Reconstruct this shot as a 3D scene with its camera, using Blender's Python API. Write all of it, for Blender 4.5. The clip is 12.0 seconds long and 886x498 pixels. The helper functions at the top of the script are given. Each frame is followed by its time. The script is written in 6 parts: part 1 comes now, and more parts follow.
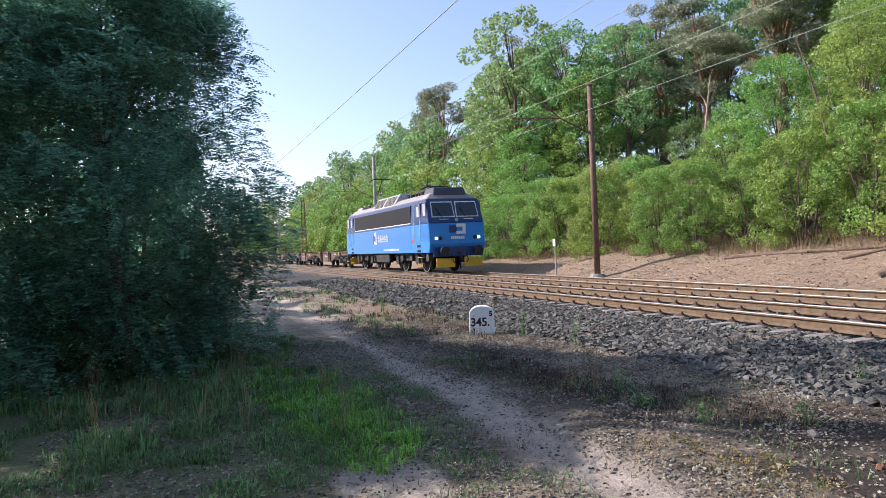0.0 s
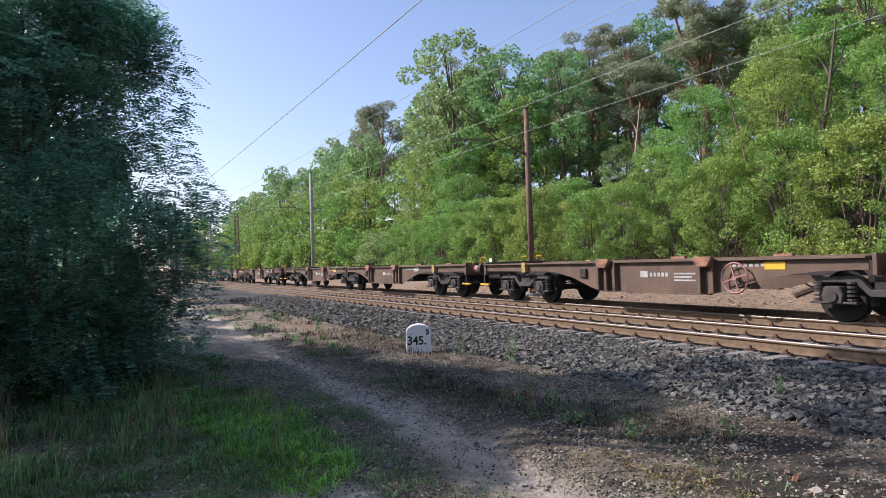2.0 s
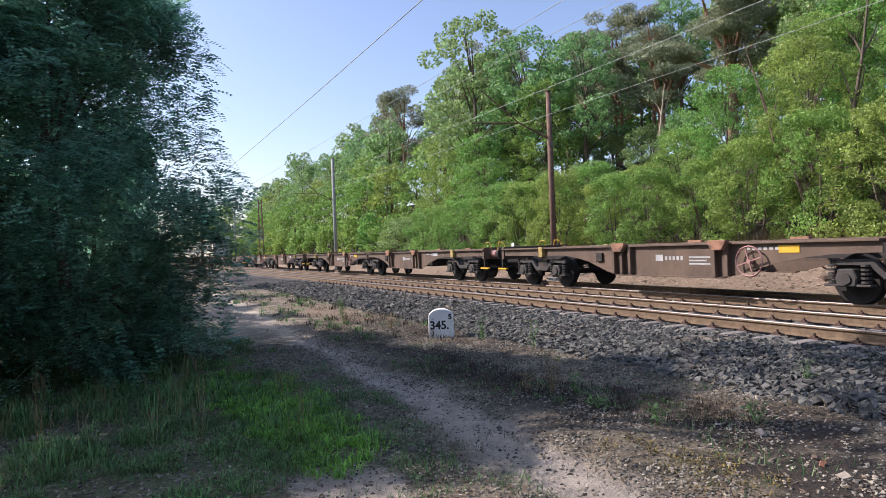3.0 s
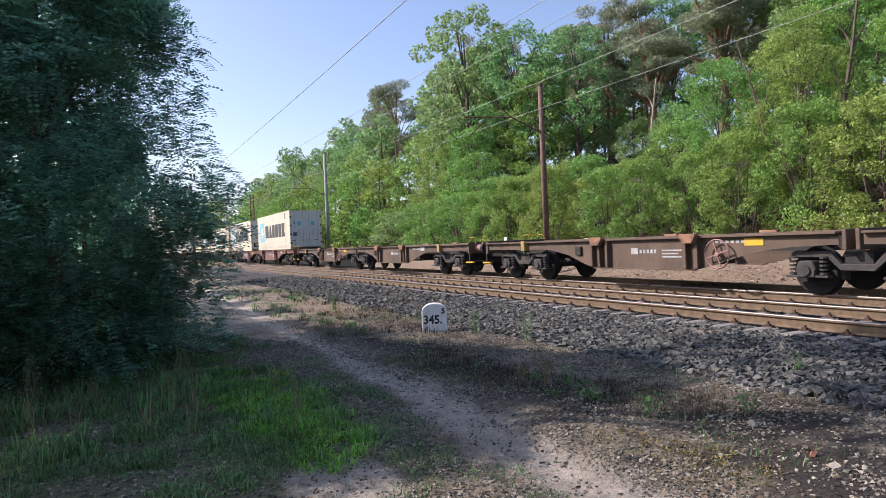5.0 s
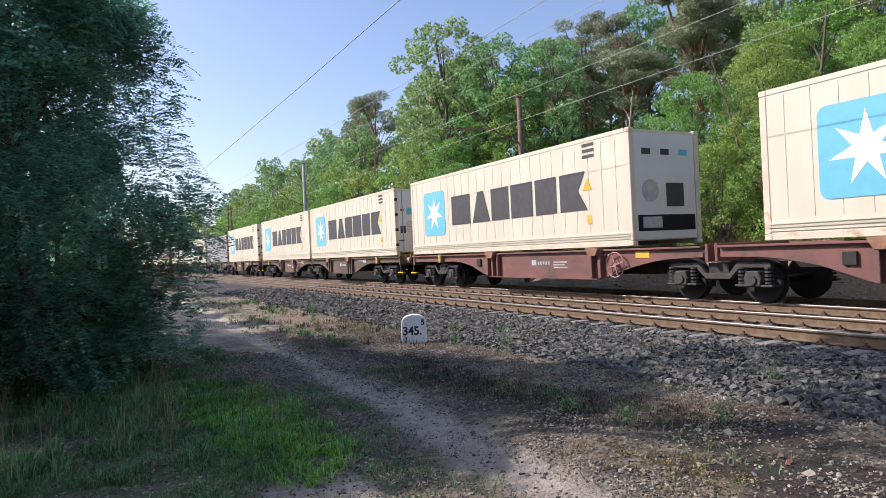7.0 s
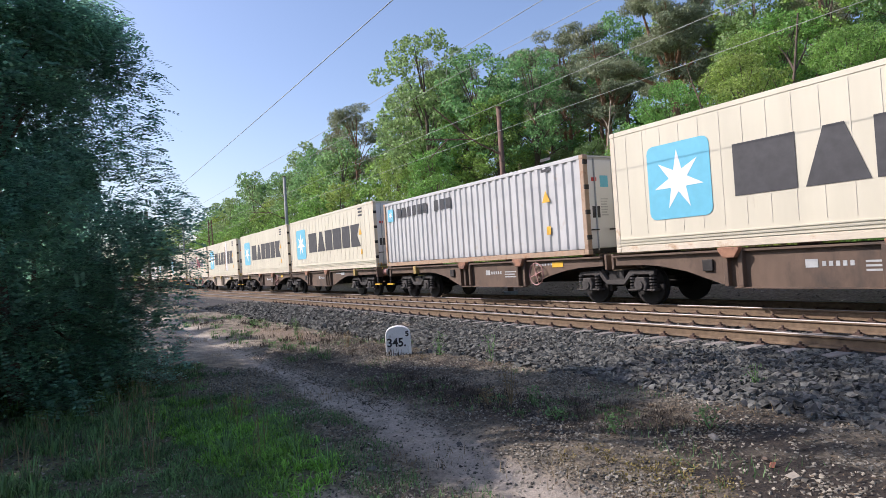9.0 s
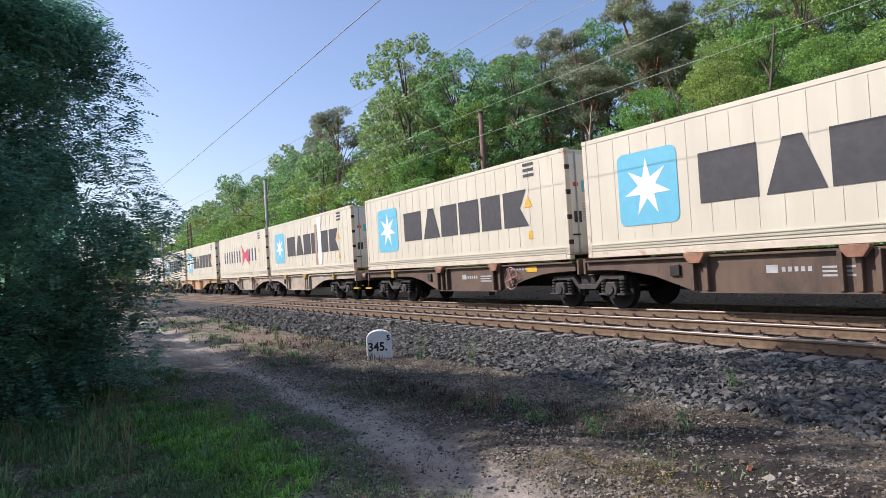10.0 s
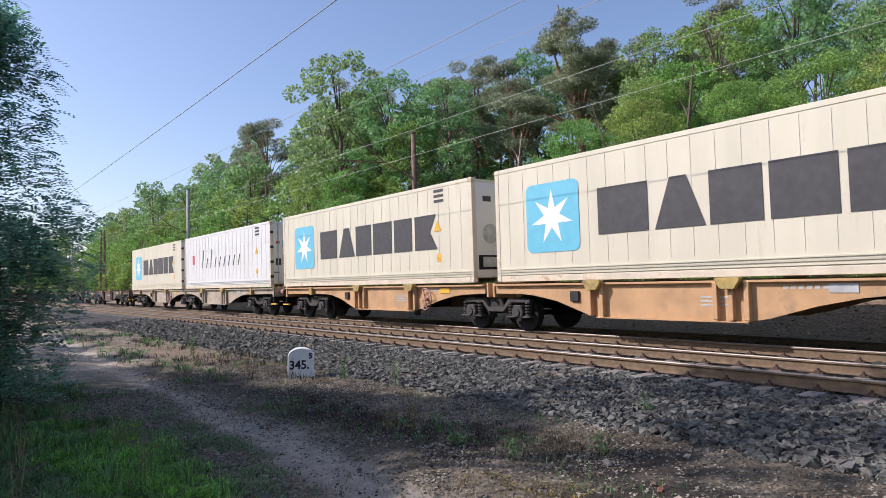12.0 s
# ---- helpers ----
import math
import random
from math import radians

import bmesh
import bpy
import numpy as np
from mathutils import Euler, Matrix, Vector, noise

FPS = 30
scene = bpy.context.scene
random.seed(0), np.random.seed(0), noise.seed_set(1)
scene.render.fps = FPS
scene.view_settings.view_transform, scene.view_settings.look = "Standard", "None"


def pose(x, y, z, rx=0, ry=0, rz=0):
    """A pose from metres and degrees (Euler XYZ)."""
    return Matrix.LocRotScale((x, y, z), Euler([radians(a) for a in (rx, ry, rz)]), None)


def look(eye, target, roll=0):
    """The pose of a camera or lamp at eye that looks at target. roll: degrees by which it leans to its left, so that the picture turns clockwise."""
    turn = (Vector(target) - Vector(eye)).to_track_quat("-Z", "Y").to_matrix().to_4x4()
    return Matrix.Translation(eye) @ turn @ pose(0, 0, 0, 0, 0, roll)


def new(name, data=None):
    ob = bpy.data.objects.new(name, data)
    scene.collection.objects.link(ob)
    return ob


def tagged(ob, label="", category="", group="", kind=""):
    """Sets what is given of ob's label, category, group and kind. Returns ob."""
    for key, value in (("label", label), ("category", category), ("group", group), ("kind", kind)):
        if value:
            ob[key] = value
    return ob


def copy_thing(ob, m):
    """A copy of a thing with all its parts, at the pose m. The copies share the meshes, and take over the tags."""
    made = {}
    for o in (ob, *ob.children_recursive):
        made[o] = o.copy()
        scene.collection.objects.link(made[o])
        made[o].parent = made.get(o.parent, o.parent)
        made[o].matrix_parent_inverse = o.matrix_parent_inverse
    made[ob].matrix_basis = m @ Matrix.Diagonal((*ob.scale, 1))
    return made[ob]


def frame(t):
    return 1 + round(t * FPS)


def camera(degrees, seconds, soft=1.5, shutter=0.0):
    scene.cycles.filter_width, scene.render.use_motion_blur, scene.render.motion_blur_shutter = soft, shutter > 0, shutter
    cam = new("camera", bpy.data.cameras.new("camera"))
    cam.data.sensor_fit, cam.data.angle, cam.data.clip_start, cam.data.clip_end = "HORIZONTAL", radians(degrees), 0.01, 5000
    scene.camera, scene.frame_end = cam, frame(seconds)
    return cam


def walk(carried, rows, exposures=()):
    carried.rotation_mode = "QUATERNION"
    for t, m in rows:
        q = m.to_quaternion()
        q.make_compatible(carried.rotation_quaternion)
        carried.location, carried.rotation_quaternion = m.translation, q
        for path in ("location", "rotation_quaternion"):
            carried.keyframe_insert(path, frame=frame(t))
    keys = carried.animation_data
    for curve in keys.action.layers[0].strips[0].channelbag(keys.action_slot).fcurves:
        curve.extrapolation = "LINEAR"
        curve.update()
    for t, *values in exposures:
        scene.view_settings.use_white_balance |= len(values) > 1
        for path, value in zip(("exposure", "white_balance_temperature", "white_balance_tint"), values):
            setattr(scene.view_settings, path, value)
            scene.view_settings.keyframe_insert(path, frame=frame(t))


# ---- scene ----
# World: x along the line (the train runs towards +x), y across it, z up; the path beside the line is about z = 0.
EYE = (0.0, 0.0, 1.65)
SPEED = 26.1          # metres a second
cam = camera(68.75, 12.0, soft=0.6)
PATH = [  # seconds, yaw, pitch, roll
    (0.0, 67.47, -0.32, 2.56), (0.5, 64.46, -0.11, 2.27), (1.0, 62.58, 1.10, 2.10), (1.5, 60.62, 1.11, 1.45),
    (2.0, 61.94, 1.08, 1.97), (2.5, 62.81, 0.10, 2.26), (3.0, 63.89, -0.19, 2.30), (5.0, 63.26, -0.71, 2.62),
    (5.5, 62.28, -0.49, 1.98), (6.0, 62.07, -0.36, 2.16), (6.5, 61.68, -0.13, 2.50), (8.5, 60.80, 1.09, 3.13),
    (9.0, 59.94, 1.04, 3.71), (9.5, 59.43, 1.10, 4.20), (10.0, 58.31, 1.30, 3.52), (10.5, 58.41, 1.85, 2.95),
    (11.0, 58.68, 2.08, 2.52), (11.5, 57.97, 2.12, 2.15), (12.0, 51.87, 2.75, 1.59)]
walk(cam, [(t, pose(*EYE, 90 + p, r, y)) for t, y, p, r in PATH], exposures=[(0.0, 0.84, 6230, 22), (0.8, 0.68, 6230, 22), (1.5, 0.56, 6230, 22), (3.0, 0.63, 6230, 22), (6.0, 0.59, 6200, 22), (8.5, 0.47, 6120, 21), (12.0, 0.35, 6050, 21)])

# ---- light ----
SUN_DIR = Vector((-0.85, -1.0, 1.05)).normalized()
elev = math.asin(SUN_DIR.z)
world = bpy.data.worlds.new("sky")
scene.world = world
world.use_nodes = True
wn = world.node_tree
sky = wn.nodes.new("ShaderNodeTexSky")
sky.sky_type = "NISHITA"
sky.sun_disc = False
sky.sun_elevation = elev
sky.sun_rotation = math.atan2(SUN_DIR.x, SUN_DIR.y)
sky.air_density, sky.dust_density, sky.ozone_density = 1.0, 1.4, 1.3
wn.nodes["Background"].inputs["Strength"].default_value = 0.13
wn.links.new(sky.outputs[0], wn.nodes["Background"].inputs["Color"])
sun_data = bpy.data.lights.new("sun", "SUN")
sun_data.energy, sun_data.angle, sun_data.color = 4.1, radians(0.53), (1.0, 0.93, 0.82)
sun = new("sun", sun_data)
sun.matrix_world = look(SUN_DIR * 60, (0, 0, 0))


# ---- materials ----
def mat(name, colour, rough=0.7, metal=0.0, vary=0.25, scale=6.0, dark=None, bump=0.0, bump_scale=40.0, island=0.0,
        rand=0.0, stain=None, stain_amount=0.5, stain_scale=1.5, stretch=(1, 1, 1), spec=None, translucent=0.0, grain=None):
    m = bpy.data.materials.new(name)
    m.use_nodes = True
    nt = m.node_tree
    n, l = nt.nodes, nt.links
    bsdf = n["Principled BSDF"]
    bsdf.inputs["Roughness"].default_value, bsdf.inputs["Metallic"].default_value = rough, metal
    if spec is not None:
        bsdf.inputs["Specular IOR Level"].default_value = spec
    tc = n.new("ShaderNodeTexCoord")
    mp = n.new("ShaderNodeMapping")
    mp.inputs["Scale"].default_value = stretch
    l.new(tc.outputs["Object"], mp.inputs[0])
    no = n.new("ShaderNodeTexNoise")
    no.inputs["Scale"].default_value, no.inputs["Detail"].default_value = scale, 6
    l.new(mp.outputs[0], no.inputs["Vector"])
    ramp = n.new("ShaderNodeValToRGB")
    ramp.color_ramp.elements[0].position, ramp.color_ramp.elements[1].position = 0.3, 0.7
    c = Vector(colour)
    d = Vector(dark) if dark else c * (1 - vary)
    hi = Vector(colour) if dark else c * (1 + vary * 0.6)
    ramp.color_ramp.elements[0].color, ramp.color_ramp.elements[1].color = (*d, 1), (*hi, 1)
    l.new(no.outputs["Fac"], ramp.inputs[0])
    out = ramp.outputs[0]
    if stain:
        n2 = n.new("ShaderNodeTexNoise")
        n2.inputs["Scale"].default_value, n2.inputs["Detail"].default_value = stain_scale, 9
        n2.inputs["Roughness"].default_value = 0.65
        l.new(mp.outputs[0], n2.inputs["Vector"])
        r2 = n.new("ShaderNodeValToRGB")
        r2.color_ramp.elements[0].position, r2.color_ramp.elements[1].position = 1 - stain_amount, min(1.0, 1.16 - stain_amount)
        l.new(n2.outputs["Fac"], r2.inputs[0])
        mx = n.new("ShaderNodeMixRGB")
        mx.inputs[2].default_value = (*stain, 1)
        l.new(r2.outputs[0], mx.inputs[0])
        l.new(out, mx.inputs[1])
        out = mx.outputs[0]
    if island or rand:
        src = n.new("ShaderNodeNewGeometry").outputs["Random Per Island"] if island else n.new("ShaderNodeObjectInfo").outputs["Random"]
        amount = island or rand
        mr = n.new("ShaderNodeMapRange")
        mr.inputs[3].default_value, mr.inputs[4].default_value = 1 - amount, 1 + amount
        l.new(src, mr.inputs[0])
        hs = n.new("ShaderNodeHueSaturation")
        l.new(mr.outputs[0], hs.inputs["Value"])
        l.new(out, hs.inputs["Color"])
        out = hs.outputs[0]
        if island and rand:
            oi = n.new("ShaderNodeObjectInfo")
            m3 = n.new("ShaderNodeMapRange")
            m3.inputs[3].default_value, m3.inputs[4].default_value = 0.5 - rand * 0.12, 0.5 + rand * 0.05
            l.new(oi.outputs["Random"], m3.inputs[0])
            l.new(m3.outputs[0], hs.inputs["Hue"])
    l.new(out, bsdf.inputs["Base Color"])
    if bump:
        nb = n.new("ShaderNodeTexNoise")
        nb.inputs["Scale"].default_value, nb.inputs["Detail"].default_value = bump_scale, 5
        l.new(mp.outputs[0], nb.inputs["Vector"])
        bp = n.new("ShaderNodeBump")
        bp.inputs["Strength"].default_value, bp.inputs["Distance"].default_value = bump, 0.02
        l.new(nb.outputs["Fac"], bp.inputs["Height"])
        l.new(bp.outputs[0], bsdf.inputs["Normal"])
    if translucent:
        tr = n.new("ShaderNodeBsdfTranslucent")
        l.new(out, tr.inputs["Color"])
        ms = n.new("ShaderNodeMixShader")
        ms.inputs[0].default_value = translucent
        l.new(bsdf.outputs[0], ms.inputs[1])
        l.new(tr.outputs[0], ms.inputs[2])
        l.new(ms.outputs[0], n["Material Output"].inputs["Surface"])
    return m


def glow(name, colour, strength):
    m = bpy.data.materials.new(name)
    m.use_nodes = True
    b = m.node_tree.nodes["Principled BSDF"]
    b.inputs["Base Color"].default_value = (*colour, 1)
    b.inputs["Emission Color"].default_value, b.inputs["Emission Strength"].default_value = (*colour, 1), strength
    return m


RAIL_SIDE = mat("rusty_rail", (0.165, 0.112, 0.066), 0.85, 0.0, 0.3, 9, bump=0.3, stain=(0.10, 0.06, 0.04), stain_amount=0.45)
RAIL_TOP = mat("worn_rail_head", (0.20, 0.18, 0.165), 0.5, 0.5, 0.2, 12, stretch=(0.2, 3, 1))
CONCRETE = mat("grey_concrete", (0.25, 0.225, 0.20), 0.9, 0, 0.25, 8, bump=0.4, stain=(0.2, 0.14, 0.10), stain_amount=0.5, rand=0.12)
CLIP = mat("rusty_clip", (0.09, 0.055, 0.04), 0.8, 0.2, 0.3, 20)
BALLAST = mat("ballast_stone", (0.098, 0.096, 0.082), 0.85, 0, 0.35, 25, bump=0.6, island=0.85, stain=(0.17, 0.125, 0.085), stain_amount=0.42, stain_scale=0.9)
BALLAST_ONE = mat("ballast_piece", (0.095, 0.092, 0.085), 0.9, 0, 0.3, 25, bump=0.5, rand=0.5)
# near black: the shade in the gaps between stones is put into the bed's colour
BALLAST_GAP_SHADE = mat("ballast_bed", (0.03, 0.028, 0.026), 0.95, 0, 0.55, 14, bump=1.0, bump_scale=22, stain=(0.22, 0.15, 0.10), stain_amount=0.42, stain_scale=0.6)
STONE_WHITE = mat("whitewashed_stone", (0.80, 0.79, 0.76), 0.9, 0, 0.08, 9, bump=0.4, stain=(0.36, 0.33, 0.28), stain_amount=0.43, stain_scale=5)
BLACK_PAINT = mat("black_paint", (0.015, 0.015, 0.017), 0.6)
MAST_RUST = mat("brown_steel_mast", (0.17, 0.10, 0.07), 0.8, 0.1, 0.3, 5, bump=0.2, stain=(0.28, 0.25, 0.22), stain_amount=0.42)
MAST_GREY = mat("concrete_mast", (0.36, 0.36, 0.33), 0.9, 0, 0.2, 5)
WIRE = mat("pale_wire", (0.33, 0.35, 0.31), 0.7, 0.0, 0.1)
LEAF_NEAR = mat("robinia_leaf", (0.22, 0.42, 0.29), 0.32, 0, 0.25, 1.2, island=0.55, translucent=0.6)
LEAF_BRIGHT = mat("bright_leaf", (0.23, 0.40, 0.095), 0.5, 0, 0.3, 0.7, island=0.4, rand=0.35, translucent=0.45)
LEAF_MID = mat("green_leaf", (0.235, 0.40, 0.15), 0.5, 0, 0.3, 0.6, island=0.4, rand=0.35, translucent=0.45)
LEAF_PINE = mat("pine_needles", (0.27, 0.31, 0.18), 0.6, 0, 0.35, 0.8, island=0.35, rand=0.4, translucent=0.2, stain=(0.30, 0.22, 0.13), stain_amount=0.36)
BARK = mat("grey_brown_bark", (0.14, 0.105, 0.08), 0.95, 0, 0.4, 6, bump=0.6, bump_scale=15, stretch=(3, 3, 0.6))
PINE_BARK = mat("orange_pine_bark", (0.30, 0.17, 0.10), 0.95, 0, 0.4, 5, bump=0.6, bump_scale=12, stain=(0.16, 0.11, 0.09), stain_amount=0.5)
# brightened green: a sun dapple on the grass is put into the colour
GRASS_SUNLIT = mat("sunlit_grass_blades", (0.20, 0.43, 0.06), 0.6, 0, 0.35, 1.0, island=0.55, translucent=0.3)
GRASS_DULL = mat("dull_grass_blades", (0.14, 0.26, 0.09), 0.65, 0, 0.4, 1.0, island=0.6, translucent=0.3)
GRASS_DRY = mat("dry_grass_blades", (0.24, 0.18, 0.09), 0.75, 0, 0.3, 2.0, island=0.4, translucent=0.2)
GRASS_DEAD = mat("dead_grass_and_shade", (0.055, 0.042, 0.028), 0.9, 0, 0.35, 2.0, island=0.6)
MOSS = mat("yellow_brown_moss", (0.20, 0.155, 0.045), 0.95, 0, 0.35, 5, island=0.5)
BIRCH = mat("pale_dead_bark", (0.42, 0.35, 0.27), 0.9, 0, 0.3, 6, stain=(0.16, 0.12, 0.09), stain_amount=0.45, stain_scale=3)
DEADWOOD = mat("dead_wood", (0.17, 0.12, 0.085), 0.95, 0, 0.4, 8, bump=0.5)
ROCK_PALE = mat("pale_rock", (0.42, 0.36, 0.28), 0.9, 0, 0.25, 10, bump=0.5)
ROCK_RED = mat("red_brick_lump", (0.33, 0.13, 0.08), 0.9, 0, 0.25, 14, bump=0.5)


def ground_material():
    m = bpy.data.materials.new("trackside_ground")
    m.use_nodes = True
    n, l = m.node_tree.nodes, m.node_tree.links
    b = n["Principled BSDF"]
    b.inputs["Roughness"].default_value = 0.95
    tc = n.new("ShaderNodeTexCoord")

    def noise_at(scale, detail=8, rough=0.6):
        t = n.new("ShaderNodeTexNoise")
        t.inputs["Scale"].default_value, t.inputs["Detail"].default_value, t.inputs["Roughness"].default_value = scale, detail, rough
        l.new(tc.outputs["Object"], t.inputs["Vector"])
        return t.outputs["Fac"]

    def ramped(src, lo, hi, c0, c1):
        r = n.new("ShaderNodeValToRGB")
        r.color_ramp.elements[0].position, r.color_ramp.elements[1].position = lo, hi
        r.color_ramp.elements[0].color, r.color_ramp.elements[1].color = (*c0, 1), (*c1, 1)
        l.new(src, r.inputs[0])
        return r.outputs[0]

    def mixed(f, a, c):
        x = n.new("ShaderNodeMixRGB")
        l.new(f, x.inputs[0]), l.new(a, x.inputs[1]), l.new(c, x.inputs[2])
        return x.outputs[0]

    def mask(name):
        a = n.new("ShaderNodeAttribute")
        a.attribute_name = name
        return a.outputs["Fac"]
    fine = noise_at(24, 10, 0.78)
    mid = noise_at(2.2, 10, 0.7)
    base = mixed(ramped(mid, 0.47, 0.56, (0, 0, 0), (1, 1, 1)), ramped(fine, 0.3, 0.75, (0.02, 0.016, 0.011), (0.25, 0.205, 0.14)),
                 ramped(fine, 0.3, 0.7, (0.14, 0.11, 0.07), (0.44, 0.36, 0.25)))
    # pale pebbles in the soil
    vo = n.new("ShaderNodeTexVoronoi")
    vo.inputs["Scale"].default_value = 26
    l.new(tc.outputs["Object"], vo.inputs["Vector"])
    peb = mixed(ramped(vo.outputs["Distance"], 0.17, 0.26, (1, 1, 1), (0, 0, 0)), base, ramped(noise_at(9), 0.35, 0.7, (0.09, 0.075, 0.055), (0.42, 0.36, 0.27)))
    grit = noise_at(75, 6, 0.8)
    path = mixed(ramped(noise_at(5.5, 10, 0.75), 0.42, 0.6, (0, 0, 0), (1, 1, 1)), ramped(grit, 0.3, 0.7, (0.20, 0.17, 0.14), (0.62, 0.53, 0.43)),
                 ramped(fine, 0.3, 0.7, (0.40, 0.33, 0.26), (0.76, 0.65, 0.53)))
    path = mixed(ramped(vo.outputs["Distance"], 0.10, 0.2, (1, 1, 1), (0, 0, 0)), path, ramped(noise_at(17), 0.4, 0.62, (0.06, 0.05, 0.045), (0.62, 0.55, 0.46)))
    sand = mixed(ramped(noise_at(11), 0.4, 0.62, (0, 0, 0), (1, 1, 1)), ramped(fine, 0.3, 0.7, (0.12, 0.08, 0.05), (0.30, 0.215, 0.145)),
                 ramped(fine, 0.3, 0.7, (0.19, 0.135, 0.09), (0.42, 0.32, 0.225)))
    turf = ramped(fine, 0.3, 0.75, (0.05, 0.075, 0.028), (0.26, 0.27, 0.13))
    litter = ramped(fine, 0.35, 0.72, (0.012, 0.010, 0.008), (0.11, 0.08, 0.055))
    c = mixed(mask("path"), peb, path)
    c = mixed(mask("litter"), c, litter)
    c = mixed(mask("turf"), c, turf)
    c = mixed(mask("sand"), c, sand)
    l.new(c, b.inputs["Base Color"])
    bp = n.new("ShaderNodeBump")
    bp.inputs["Strength"].default_value, bp.inputs["Distance"].default_value = 1.0, 0.05
    l.new(fine, bp.inputs["Height"])
    l.new(bp.outputs[0], b.inputs["Normal"])
    return m


# ---- mesh helpers ----
def quad(bm, pts):
    return bm.faces.new([bm.verts.new(p) for p in pts])


def box(bm, x0, x1, y0, y1, z0, z1):
    v = [bm.verts.new(p) for p in ((x0, y0, z0), (x1, y0, z0), (x1, y1, z0), (x0, y1, z0), (x0, y0, z1), (x1, y0, z1), (x1, y1, z1), (x0, y1, z1))]
    for f in ((3, 2, 1, 0), (4, 5, 6, 7), (0, 1, 5, 4), (1, 2, 6, 5), (2, 3, 7, 6), (3, 0, 4, 7)):
        bm.faces.new([v[i] for i in f])
    return v


def prism(bm, pts, axis, a, b):
    """Extrude a closed outline of 2D points along an axis from a to b."""
    def at(p, q):
        return {"x": (q, p[0], p[1]), "y": (p[0], q, p[1]), "z": (p[0], p[1], q)}[axis]
    lo, hi = [bm.verts.new(at(p, a)) for p in pts], [bm.verts.new(at(p, b)) for p in pts]
    k = len(pts)
    bm.faces.new(lo), bm.faces.new(hi[::-1])
    for i in range(k):
        bm.faces.new((lo[i], hi[i], hi[(i + 1) % k], lo[(i + 1) % k]))


def ring(cx, cy, r, k=16, start=0.0):
    return [(cx + r * math.cos(start + 2 * math.pi * i / k), cy + r * math.sin(start + 2 * math.pi * i / k)) for i in range(k)]


def tube(bm, pts, radii, k=6):
    """A tapered tube through points."""
    rows = []
    for i, p in enumerate(pts):
        p = Vector(p)
        d = (Vector(pts[min(i + 1, len(pts) - 1)]) - Vector(pts[max(i - 1, 0)])).normalized()
        a = d.orthogonal().normalized()
        c = d.cross(a)
        rows.append([bm.verts.new(p + radii[i] * (math.cos(2 * math.pi * j / k) * a + math.sin(2 * math.pi * j / k) * c)) for j in range(k)])
    for r0, r1 in zip(rows, rows[1:]):
        for j in range(k):
            bm.faces.new((r0[j], r0[(j + 1) % k], r1[(j + 1) % k], r1[j]))
    bm.faces.new(rows[0][::-1]), bm.faces.new(rows[-1])


def finish(bm, name, material, bevel=0.0, smooth=False):
    bmesh.ops.recalc_face_normals(bm, faces=bm.faces[:])
    if bevel:
        bmesh.ops.bevel(bm, geom=[e for e in bm.edges if e.is_manifold and e.calc_face_angle(0) > 0.6], offset=bevel, segments=1, affect="EDGES", clamp_overlap=True)
    me = bpy.data.meshes.new(name)
    bm.to_mesh(me)
    bm.free()
    if smooth:
        for p in me.polygons:
            p.use_smooth = True
    me.materials.append(material)
    return me


def part(name, bm, material, parent=None, label="", bevel=0.0, smooth=False):
    ob = new(name, finish(bm, name, material, bevel, smooth))
    ob.parent = parent
    if label:
        tagged(ob, label)
    return ob


def shared(name, me, parent, m=None, label=""):
    ob = new(name, me)
    ob.parent = parent
    if m is not None:
        ob.matrix_basis = m
    if label:
        tagged(ob, label)
    return ob


def boxes(*bs):
    bm = bmesh.new()
    for b in bs:
        box(bm, *b)
    return bm


def prismed(pts, axis, a, b):
    bm = bmesh.new()
    prism(bm, pts, axis, a, b)
    return bm


def poly_mesh(name, verts, k, material, smooth=False):
    """A mesh of loose k-cornered faces from an (n, k, 3) array."""
    n = len(verts)
    me = bpy.data.meshes.new(name)
    me.vertices.add(n * k), me.loops.add(n * k), me.polygons.add(n)
    me.vertices.foreach_set("co", np.ascontiguousarray(verts, dtype=np.float32).ravel())
    me.loops.foreach_set("vertex_index", np.arange(n * k, dtype=np.int32))
    me.polygons.foreach_set("loop_start", np.arange(0, n * k, k, dtype=np.int32))
    me.update(calc_edges=True)
    me.materials.append(material)
    return me


def empty(name, label, category, group="", kind="", m=None):
    ob = tagged(new(name), label, category, group, kind)
    if m is not None:
        ob.matrix_basis = m
    return ob


# ---- ground ----
NEAR_Y, FAR_Y, RAIL_Z, GAUGE = 9.67, 12.77, 0.30, 0.7525
TRAIL = [(4, 2.2), (-2.5, 2.65), (-4.3, 2.74), (-8.35, 3.0), (-12.7, 2.95), (-24, 3.2), (-60, 3.4), (-200, 3.5)]


def trail_y(x):
    for (xa, ya), (xb, yb) in zip(TRAIL, TRAIL[1:]):
        if xb <= x <= xa:
            return ya + (yb - ya) * (x - xa) / (xb - xa)
    return 3.2


def smooth01(a, b, x):
    t = min(1, max(0, (x - a) / (b - a)))
    return t * t * (3 - 2 * t)


def bank(x, y):
    """Height of the wooded slope behind the line."""
    s = 0.55 + 0.45 * smooth01(-40, -8, x)
    h = 1.15 * s * smooth01(14.9, 19.0, y) + 6.5 * smooth01(18.0, 34.0, y) + 5.0 * smooth01(30, 75, y)
    return h + (0.25 * smooth01(15.5, 18, y)) * noise.noise((x * 0.35, y * 0.35, 3.0))


